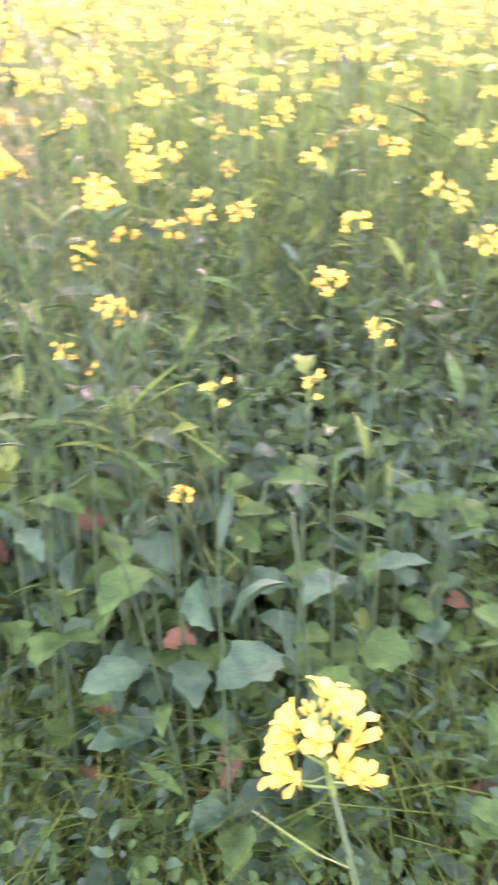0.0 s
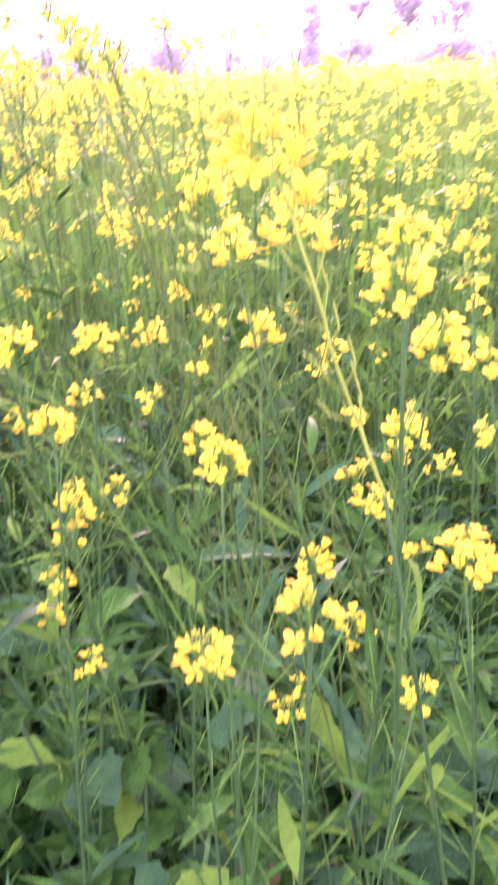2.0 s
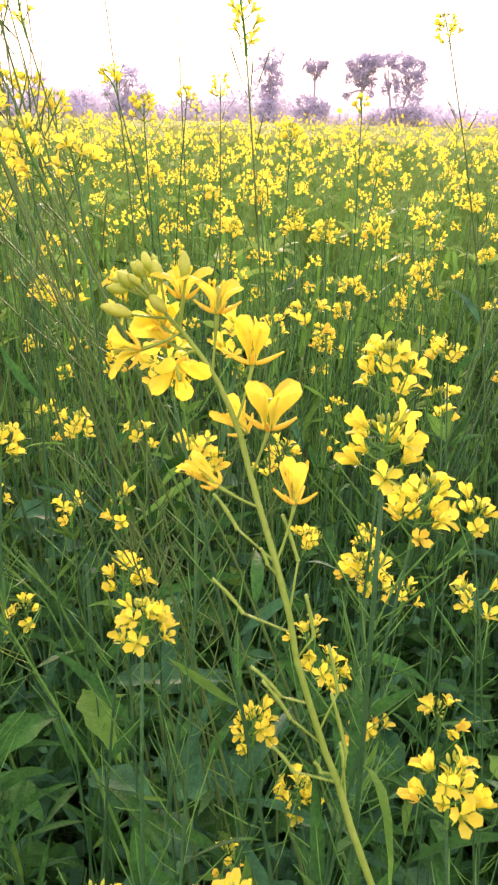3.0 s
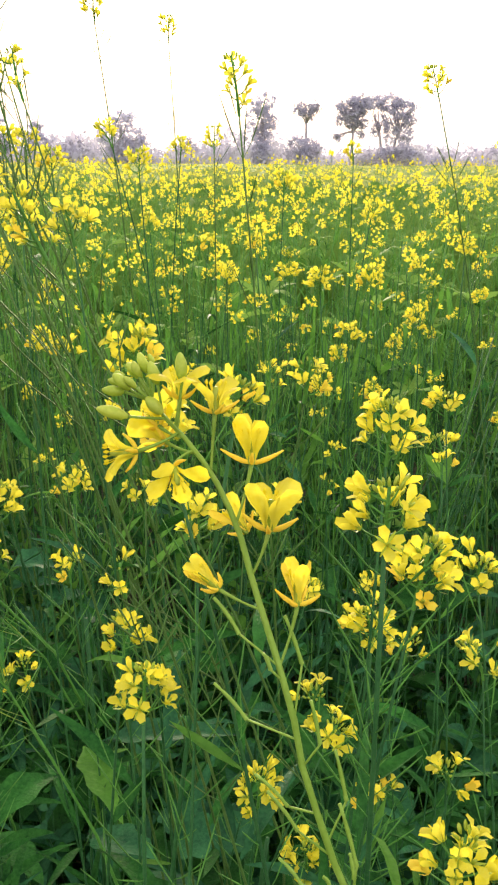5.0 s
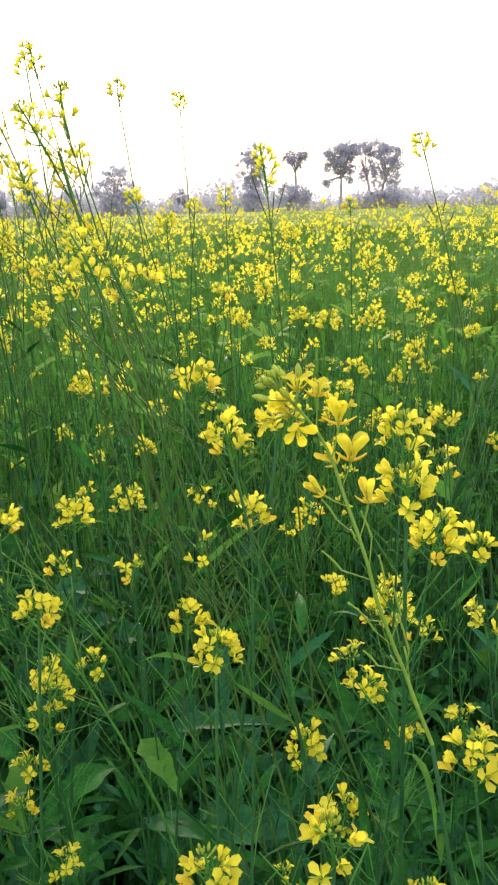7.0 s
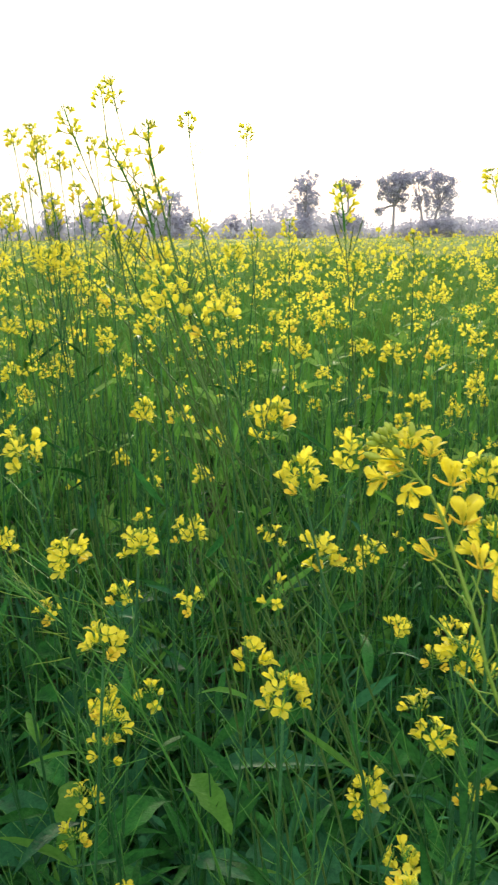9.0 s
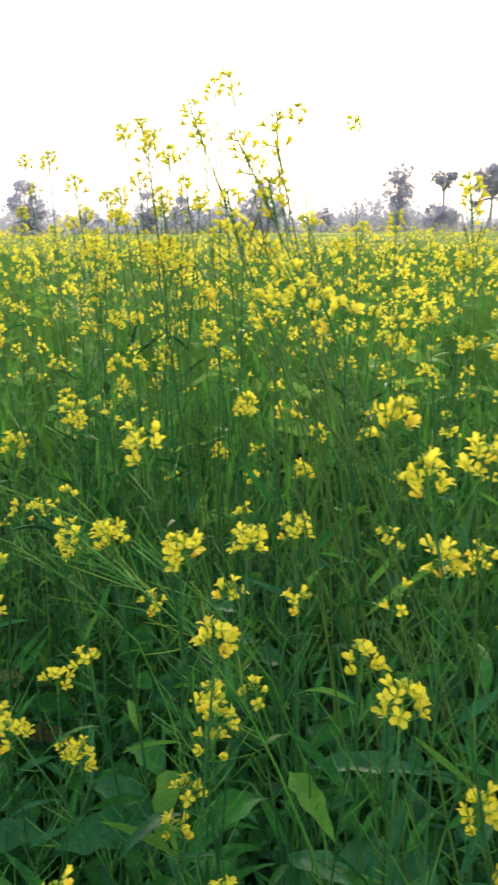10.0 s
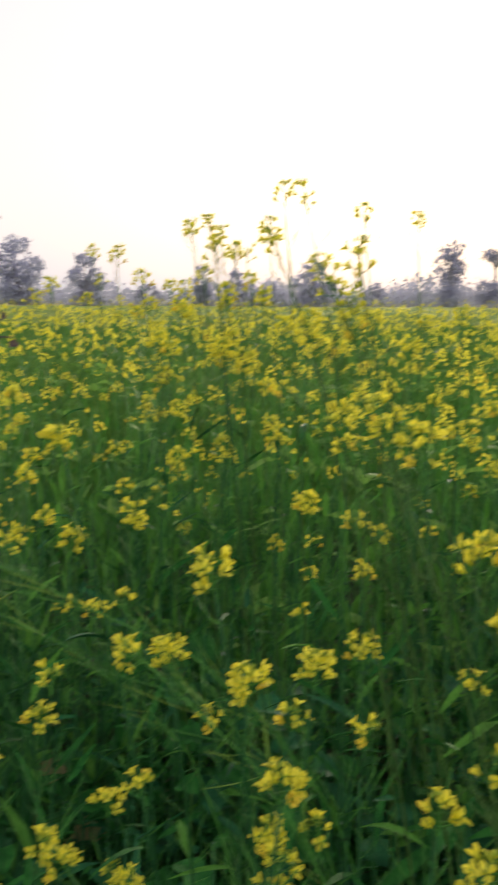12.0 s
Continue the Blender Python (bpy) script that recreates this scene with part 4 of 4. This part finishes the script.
# ---- the rest of the crop, as one mass ----
def light_plant(seed, height, flowers, detail):
    """A plant with fewer faces for the field behind."""
    r = np.random.default_rng(seed)
    g = Geo()
    top = np.array([r.normal(0, 0.06), r.normal(0, 0.06), height])
    spine = bend((0, 0, 0), (r.normal(0, 0.03), r.normal(0, 0.03), height * 0.55), top, 5)
    tube(g, spine, [0.0026, 0.0012], 3, 2)
    tips = [top]
    for k in range(2):
        s = 2 + k % 2
        a = k * 2.4 + r.normal(0, 0.4)
        o = np.array([math.cos(a), math.sin(a), 0])
        tip = spine[s] + o * r.uniform(0.05, 0.16) + np.array([0, 0, (height - spine[s][2]) * r.uniform(0.3, 0.95)])
        tube(g, bend(spine[s], spine[s] + o * 0.09 + np.array([0, 0, 0.04]), tip, 4 if detail else 3), [0.0016, 0.0009], 3, 2)
        tips.append(tip)
    for ti, t in enumerate(tips):
        for k in range(5 if detail else 2):
            a = k * 2.4
            at = t - np.array([0, 0, 0.02 + 0.022 * k])
            o = np.array([math.cos(a), math.sin(a), 0.8]) * 0.04
            strip(g, [at, at + o], [[-math.sin(a), math.cos(a), 0]] * 2, [0.0022, 0.001], 0, 2, 2)
        n = int(r.integers(flowers, flowers + 4)) if ti == 0 or r.random() < 0.4 else int(r.integers(0, 3))
        for k in range(n):
            a, h = k * 2.4, 0.034 * k / n
            o = np.array([math.cos(a), math.sin(a), 0])
            at = t + o * (0.0135 - 0.15 * h) + np.array([0, 0, h])
            if detail:
                g.join(flower(0.0120, r.uniform(0.5, 0.95), r, 0, r.random() < 0.10), matrix_of(at, o + np.array([0, 0, 0.8])))
            else:
                e1, e2 = r.normal(size=3), r.normal(size=3)
                e1 = unit(e1) * 0.0135
                e2 = unit(np.cross(e1, e2)) * 0.0100
                g.add([at - e1, at + e2, at + e1, at - e2], [(0, 1, 2), (0, 2, 3)], 0)
    for k in range(11 if detail else 7):
        a, s = k * 2.4 + r.normal(0, 0.3), r.uniform(0.15, 0.99)
        at = spine[int(s * 4)]
        lf = leaf(r.uniform(0.07, 0.13), r.uniform(0.012, 0.045), r.uniform(10, 90), r, 4, True, 2)
        m = np.array(Matrix.Rotation(a, 4, "Z"))
        m[:3, 3] = at
        v, f, _ = Geo().join(lf, m).arrays()
        g.add(v, f, 4)
    return g


def mass(name, label, kinds, spots, mats, lean=7, sizes=(0.88, 1.12)):
    vs, fs, ms, n = [], [], [], 0
    data = [k.arrays() for k in kinds]
    for i, (x, y) in enumerate(spots):
        v, f, m = data[i % len(data)]
        a = np.array((pose(x, y, 0, rng.normal(0, lean), rng.normal(0, lean), rng.uniform(0, 360)) @ Matrix.Scale(rng.uniform(*sizes) * grown(y), 4)))
        vs.append(v @ a[:3, :3].T + a[:3, 3])
        fs.append(f + n)
        ms.append(m)
        n += len(v)
    g = Geo()
    g.v, g.f, g.m, g.n = [np.concatenate(vs)], [np.concatenate(fs)], [np.concatenate(ms)], n
    ob = new(name, g.mesh(name, mats))
    return tagged(ob, label, "crop", kind="stuff")


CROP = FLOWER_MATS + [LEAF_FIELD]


def wedge(near, far, density, left=-46, right=30):
    area = radians(right - left) / 2 * (far ** 2 - near ** 2)
    n = int(area * density)
    d = np.sqrt(rng.uniform(near ** 2, far ** 2, n))
    a = np.radians(rng.uniform(left, right, n))
    return np.stack([-0.35 + d * np.sin(a), 0.4 + d * np.cos(a)], 1)


def leafy(seed, height, count, slim=1.0):
    """A plant of leaves alone, for the green under the flowers; a slim one has narrow, upright leaves and bare side stalks."""
    r = np.random.default_rng(seed)
    g = Geo()
    spine = bend((0, 0, 0), (r.normal(0, 0.03), r.normal(0, 0.03), height * 0.5), (r.normal(0, 0.08), r.normal(0, 0.08), height), 6)
    tube(g, spine, [0.003, 0.001], 3, 0)
    for k in range(count):
        q = r.uniform(0.1, 1.0)
        big = q < 0.82
        lf = leaf(r.uniform(0.04, 0.095) if big else r.uniform(0.05, 0.10), (r.uniform(0.016, 0.042) if big else r.uniform(0.008, 0.018)) * slim, r.uniform(0, 100), r, 6, big, 2 if k % 2 else 3)
        m = np.array(Matrix.Rotation(k * 2.4 + r.normal(0, 0.3), 4, "Z") @ Matrix.Rotation(-(1 - slim) * r.uniform(0.3, 1.5), 4, "Y"))
        m[:3, 3] = spine[int(q * 5)]
        v, f, _ = Geo().join(lf, m).arrays()
        g.add(v, f, 2 if r.random() < 0.35 else 1)
    for k in range(4 if slim < 1 else 0):
        a, at = r.uniform(0, 6.3), spine[int(r.integers(1, 4))]
        o = np.array([math.cos(a), math.sin(a), 0]) * r.uniform(0.02, 0.09)
        tube(g, bend(at, at + o * 0.8 + np.array([0, 0, 0.08]), np.array([at[0], at[1], height * r.uniform(0.85, 1.1)]) + o, 3), [0.0015, 0.0008], 3, 0)
    return g


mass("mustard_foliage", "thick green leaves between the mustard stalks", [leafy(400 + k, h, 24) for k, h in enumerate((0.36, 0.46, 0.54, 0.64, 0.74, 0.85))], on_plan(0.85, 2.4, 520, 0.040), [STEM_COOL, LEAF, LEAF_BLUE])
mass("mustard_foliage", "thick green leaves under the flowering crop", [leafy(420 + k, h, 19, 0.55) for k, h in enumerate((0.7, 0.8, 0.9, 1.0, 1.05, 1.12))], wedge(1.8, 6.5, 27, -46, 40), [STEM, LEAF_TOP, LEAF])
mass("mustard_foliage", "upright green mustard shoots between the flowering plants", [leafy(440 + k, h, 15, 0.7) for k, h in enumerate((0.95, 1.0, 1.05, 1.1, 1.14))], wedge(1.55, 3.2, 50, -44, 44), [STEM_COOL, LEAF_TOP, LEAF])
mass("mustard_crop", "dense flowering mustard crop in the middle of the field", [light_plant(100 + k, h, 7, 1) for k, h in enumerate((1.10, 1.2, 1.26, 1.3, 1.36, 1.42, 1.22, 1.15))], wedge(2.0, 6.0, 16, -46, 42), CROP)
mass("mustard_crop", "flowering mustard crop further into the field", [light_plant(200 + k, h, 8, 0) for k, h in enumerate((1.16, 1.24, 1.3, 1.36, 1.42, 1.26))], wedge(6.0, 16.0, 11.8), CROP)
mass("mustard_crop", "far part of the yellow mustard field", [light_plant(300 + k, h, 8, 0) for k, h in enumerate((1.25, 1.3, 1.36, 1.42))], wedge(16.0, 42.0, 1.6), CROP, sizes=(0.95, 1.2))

beside = []
while len(beside) < 1400:
    near = len(beside) % 2
    x, y = (rng.uniform(-6, 6), rng.uniform(0.85, 5.5)) if near else (rng.uniform(-15, 15), rng.uniform(1.0, 15))
    turn = math.degrees(math.atan2(x + 0.35, y - 0.4))
    if not -45 < turn < 40 and math.hypot(x + 0.4, y - 0.6) > 2.3:
        beside.append((x, y))
mass("mustard_crop", "mustard crop spreading out to both sides of the field", [light_plant(500 + k, h, 5, 0) for k, h in enumerate((1.15, 1.25, 1.3, 1.36))], beside, CROP)
mass("mustard_foliage", "green leaves of the crop to both sides of the field", [leafy(520 + k, h, 9) for k, h in enumerate((0.7, 0.85, 1.0))], [spot for spot in beside if math.hypot(*spot) < 6.5], [STEM, LEAF_TOP, LEAF])


def canopy(label, near, far, rows, half_turn, turns, tall, rough, mats, seed):
    """The closed top of the crop from afar: a ragged sheet of leaves and flowers whose near edge reaches down to the stems."""
    r = np.random.default_rng(seed)
    radii, a = np.geomspace(near, far, rows), np.linspace(-half_turn, half_turn, turns)
    wide, deep = np.outer(radii, np.sin(a)), np.outer(radii, np.cos(a))
    cell = near * 2 * half_turn / turns
    v = np.stack([wide + r.normal(0, cell * 0.3, wide.shape), deep + r.normal(0, cell * 0.3, wide.shape), r.normal(0, rough, wide.shape) + np.interp(radii, [near, near * 1.06, far], [tall[0] * 0.3, tall[0], tall[1]])[:, None]], 2).reshape(-1, 3)
    tris = []
    for i in range(rows - 1):
        for k in range(turns - 1):
            p, q = i * turns + k, i * turns + k + 1
            tris += [(p, p + turns, q), (q, p + turns, q + turns)]
    g = Geo().add(v, tris)
    tagged(new("mustard_crop", g.mesh("mustard_crop", mats, False)), label, "crop", kind="stuff")


canopy("yellow-green top of the far mustard field", 15, 130, 80, 0.5 * math.pi, 170, (1.10, 1.12), 0.09, [CANOPY], 4)
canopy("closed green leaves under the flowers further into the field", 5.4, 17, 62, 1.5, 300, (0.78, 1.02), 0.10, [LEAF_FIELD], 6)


# ---- low growth on the ground ----
def ground_cover():
    r = np.random.default_rng(31)
    blades, broad = Geo(), Geo()
    for k in range(11000):
        y, turn = r.uniform(0.35, 2.2), radians(r.uniform(-50, 58))
        x = -0.3 + y * math.tan(turn)
        if bare_earth(x, y) and r.random() < 0.85:
            continue
        if y < 0.5 and r.random() < 0.6:
            continue
        a, h = r.uniform(0, 6.3), r.uniform(0.06, 0.30) * (1.0 if y < 0.85 else 1.7)
        o = np.array([math.cos(a), math.sin(a), 0])
        at = np.array([x, y, -0.01])
        strip(blades, bend(at, at + np.array([0, 0, h * 0.8]), at + o * h * r.uniform(0.3, 0.9) + np.array([0, 0, h]), 4), np.repeat([[-o[1], o[0], 0]], 4, 0), np.array([1, 0.9, 0.6, 0.1]) * r.uniform(0.002, 0.005), 0.1, 0, 2)
    for k in range(2300):
        y, turn = r.uniform(0.45, 2.4), radians(r.uniform(-50, 58))
        x = -0.3 + y * math.tan(turn)
        if bare_earth(x, y):
            continue
        lf = leaf(r.uniform(0.04, 0.11), r.uniform(0.02, 0.055), r.uniform(20, 90), r, 5, True, 3)
        m = np.array(Matrix.Rotation(r.uniform(0, 6.3), 4, "Z"))
        m[:3, 3] = (x, y, r.uniform(0.0, 0.22))
        v, f, _ = Geo().join(lf, m).arrays()
        broad.add(v, f, 2 if r.random() < 0.05 else int(r.random() < 0.55))
    for k in range(9500):
        y, turn = 1.0 + 2.8 * r.random() ** 1.3, radians(r.uniform(-48, 46))
        x = -0.35 + (y - 0.3) * math.tan(turn)
        if bare_earth(x, y):
            continue
        more = 1.0 if y < 1.4 else 1.5
        lf = leaf(r.uniform(0.03, 0.075) * more, r.uniform(0.014, 0.036) * more, r.uniform(0, 90), r, 4, True, 2)
        m = np.array(Matrix.Rotation(r.uniform(0, 6.3), 4, "Z"))
        m[:3, 3] = (x, y, r.uniform(0.02, 0.5) * grown(y))
        v, f, _ = Geo().join(lf, m).arrays()
        broad.add(v, f, int(r.random() < 0.4))
    for k in range(5200):
        y, turn = r.uniform(2.4, 7.0), radians(r.uniform(-44, 38))
        lf = leaf(r.uniform(0.10, 0.19), r.uniform(0.010, 0.026), r.uniform(0, 60), r, 4, True, 2)
        m = np.array(Matrix.Rotation(r.uniform(0, 6.3), 4, "Z") @ Matrix.Rotation(-r.uniform(0.4, 1.1), 4, "Y"))
        m[:3, 3] = (-0.35 + (y - 0.3) * math.tan(turn), y, r.uniform(0.25, 0.95))
        v, f, _ = Geo().join(lf, m).arrays()
        broad.add(v, f, 3)
    for k in range(8200):
        y, turn = r.uniform(0.40, 1.9), radians(r.uniform(-50, 58))
        x = -0.3 + y * math.tan(turn)
        if bare_earth(x, y) and r.random() < 0.92:
            continue
        lf = leaf(r.uniform(0.012, 0.035), r.uniform(0.008, 0.020), r.uniform(0, 90), r, 4, True, 2)
        m = np.array(Matrix.Rotation(r.uniform(0, 6.3), 4, "Z"))
        m[:3, 3] = (x, y, r.uniform(0.0, 0.72) * grown(y))
        v, f, _ = Geo().join(lf, m).arrays()
        broad.add(v, f, int(r.random() < 0.35))
    tagged(new("grass", blades.mesh("grass", [GRASS])), "short green grass and weeds between the stalks", "grass", kind="stuff")
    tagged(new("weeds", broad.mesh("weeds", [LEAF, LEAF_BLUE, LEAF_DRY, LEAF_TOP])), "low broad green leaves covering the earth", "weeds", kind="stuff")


ground_cover()


def litter():
    """Dry straw on the bare strip beside the crop."""
    r = np.random.default_rng(52)
    g = Geo()
    for k in range(1000):
        x, y = -0.55 - 1.0 * r.random(), r.uniform(0.35, 1.15)
        a, h = r.uniform(0, 6.3), r.uniform(0.03, 0.11)
        o = np.array([math.cos(a), math.sin(a), 0])
        at = np.array([x, y, 0.03 * noise.noise((x * 3, y * 3, 0)) + 0.012])
        tip = at + o * h + np.array([0, 0, r.uniform(-0.01, 0.03)])
        strip(g, bend(at, (at + tip) / 2 + np.array([0, 0, 0.012]), tip, 3), np.repeat([[-o[1], o[0], 0.2]], 3, 0), np.array([1, 0.9, 0.3]) * r.uniform(0.0015, 0.004), 0.1, 0, 2)
    tagged(new("straw", g.mesh("straw", [STRAW])), "dry pale straw scattered on bare earth", "straw", kind="stuff")


litter()


STICK = [(-1.02, 1.115, 0.045), (-0.955, 1.128, 0.045), (-0.905, 1.135, 0.045), (-0.872, 1.15, 0.045), (-0.845, 1.178, 0.045), (-0.825, 1.20, 0.045)]


def dry_stick():
    thing = new("dry_stick")
    thing.location = STICK[0]
    g = Geo()
    line = np.array(STICK) - np.array(STICK[0])
    tube(g, line, [0.009, 0.008, 0.0075, 0.005, 0.003], 7)
    part("stick", g, PALE_BARK, thing)
    twig = Geo()
    tube(twig, bend(line[2], line[2] + np.array([0.02, 0.03, 0.02]), line[2] + np.array([0.03, 0.08, 0.03]), 4), [0.003, 0.0015], 5)
    part("twig", twig, PALE_BARK, thing)
    return tagged(thing, "pale grey dry stick lying at the edge of the crop", "stick")


dry_stick()


# ---- dead shrub ----
def smooth(points, n):
    """n points of a rounded line past the given ones."""
    p = np.array(points, float)
    for _ in range(2):
        q = np.stack([p[:-1] * 0.75 + p[1:] * 0.25, p[:-1] * 0.25 + p[1:] * 0.75], 1).reshape(-1, 3)
        p = np.concatenate([p[:1], q, p[-1:]])
    s = np.linspace(0, len(p) - 1, n)
    return np.stack([np.interp(s, np.arange(len(p)), p[:, k]) for k in range(3)], 1)


# each limb: its line (aside, height), thick end and thin end in millimetres, withered leaves, how far they spread
BOUGHS = [
    ([(0.025, 1.302), (0.020, 1.36), (0.018, 1.42), (0.035, 1.46), (0.040, 1.51)], 4.6, 1.6, 34, 0.018),
    ([(0.025, 1.302), (0.045, 1.347), (0.083, 1.386), (0.134, 1.445), (0.149, 1.486), (0.177, 1.513), (0.204, 1.526), (0.250, 1.550)], 6.0, 1.0, 8, 0.012),
    ([(0.173, 1.512), (0.163, 1.556), (0.160, 1.60), (0.161, 1.655)], 3.6, 1.2, 16, 0.012),
    ([(0.160, 1.605), (0.185, 1.638), (0.222, 1.652), (0.246, 1.680)], 2.2, 0.8, 46, 0.011),
    ([(0.226, 1.655), (0.233, 1.70), (0.231, 1.725), (0.220, 1.750)], 1.2, 0.5, 9, 0.007),
    ([(0.160, 1.640), (0.113, 1.651), (0.061, 1.668)], 1.1, 0.5, 9, 0.010),
    ([(0.160, 1.625), (0.138, 1.635), (0.124, 1.612)], 1.0, 0.5, 9, 0.008),
    ([(0.018, 1.420), (0.045, 1.45), (0.072, 1.485)], 2.0, 0.8, 34, 0.016),
    ([(0.067, 1.481), (0.02, 1.50), (-0.030, 1.535)], 1.3, 0.6, 14, 0.014),
    ([(0.020, 1.400), (0.002, 1.43), (-0.020, 1.47)], 2.0, 0.8, 36, 0.017),
    ([(0.020, 1.385), (0.060, 1.40), (0.096, 1.465)], 1.8, 0.7, 30, 0.013),
    ([(0.030, 1.320), (0.050, 1.38), (0.070, 1.43)], 1.8, 0.7, 26, 0.015),
    ([(0.149, 1.486), (0.130, 1.52), (0.128, 1.568)], 1.8, 0.7, 26, 0.011),
    ([(0.136, 1.445), (0.158, 1.462), (0.140, 1.488)], 1.4, 0.6, 18, 0.010),
    ([(0.177, 1.513), (0.190, 1.505), (0.203, 1.490)], 1.4, 0.6, 16, 0.010),
    ([(0.120, 1.430), (0.142, 1.420), (0.150, 1.406)], 1.2, 0.6, 9, 0.007),
    ([(0.134, 1.442), (0.19, 1.447), (0.246, 1.430)], 1.3, 0.5, 8, 0.009),
    ([(0.196, 1.520), (0.235, 1.506), (0.275, 1.508)], 1.0, 0.5, 2, 0.004),
    ([(0.045, 1.347), (0.080, 1.342), (0.106, 1.334)], 1.4, 0.6, 11, 0.010),
    ([(0.010, 1.270), (0.040, 1.31), (0.062, 1.325)], 1.4, 0.6, 7, 0.008),
    ([(0.098, 1.400), (0.13, 1.37), (0.141, 1.352)], 1.0, 0.5, 4, 0.005),
    ([(-0.060, 1.060), (0.00, 1.11), (0.080, 1.205)], 2.0, 0.8, 14, 0.016),
    ([(-0.075, 1.020), (-0.02, 1.09), (0.030, 1.140)], 1.8, 0.8, 10, 0.014),
]


def dead_shrub():
    r = np.random.default_rng(12)
    thing = new("dead_shrub")
    thing.location = (-1.28, 1.735, 0)
    trunk = Geo()
    tube(trunk, smooth([(-0.36, 0.03, -0.03), (-0.25, 0.01, 0.45), (-0.115, 0, 0.90), (-0.024, 0, 1.155), (0.004, 0, 1.25), (0.025, 0, 1.305)], 16), [0.013, 0.0105, 0.0085, 0.0075, 0.0062], 9)
    part("trunk", trunk, PALE_BARK, thing)
    for line, thick, thin, leaves, spread in BOUGHS:
        deep = r.uniform(-0.02, 0.035) if thick < 3 else 0.012
        arm = smooth([(x, deep * k / (len(line) - 1), z) for k, (x, z) in enumerate(line)], 14)
        g = Geo()
        tube(g, arm, [thick / 1000, (thick * 0.8 + thin * 0.2) / 1000, thin / 1000], 7)
        limb = part("branch", g, PALE_BARK if thick > 1.9 else DEAD_TWIG, thing)
        for j in range(2 + len(line) // 2):
            start = arm[int(r.integers(3, 13))]
            out = unit(r.normal(size=3) * np.array([1, 0.8, 0.7]) + np.array([0.2, 0, 0.4])) * r.uniform(0.018, 0.055)
            t = Geo()
            tube(t, bend(start, start + out * 0.5 + r.normal(0, 0.006, 3), start + out, 4), [0.0010, 0.0004], 4)
            part("twig", t, DEAD_TWIG, limb)
        for j in range(leaves):
            seat = arm[int(r.integers(4, 14))]
            at = seat + r.normal(0, spread, 3)
            long = r.uniform(0.013, 0.026)
            lf = leaf(long, long * r.uniform(0.6, 0.95), r.uniform(80, 260), r, 7, True)
            m = np.array(Euler((r.uniform(-0.9, 0.9), r.uniform(0.1, 1.5), r.uniform(0, 6.3))).to_matrix().to_4x4())
            m[:3, 3] = at
            blade = Geo().join(lf, m)
            tube(blade, bend(seat, (seat + at) / 2 + np.array([0, 0, 0.003]), at, 3), [0.0005, 0.0004], 3)
            part("dead_leaf", blade, DEAD_LEAF, limb)
    return tagged(thing, "dead grey shrub with curled dark brown leaves", "shrub")


dead_shrub()


def plastic_scrap():
    """A small blue shred caught in the dead twigs."""
    g = Geo()
    mids = smooth([(0, 0, 0), (0.003, -0.002, -0.006), (-0.002, -0.003, -0.012), (0.002, 0, -0.019)], 9)
    strip(g, mids, np.repeat([[1.0, 0.3, 0.0]], 9, 0), np.array([2, 5, 6, 4, 5, 6, 5, 3, 1]) / 1000, 0.3)
    ob = new("plastic_scrap", g.mesh("plastic_scrap", [BLUE_PLASTIC]))
    ob.location = (-1.066, 1.728, 1.650)
    return tagged(ob, "small blue plastic shred caught in dead twigs", "plastic scrap")


plastic_scrap()
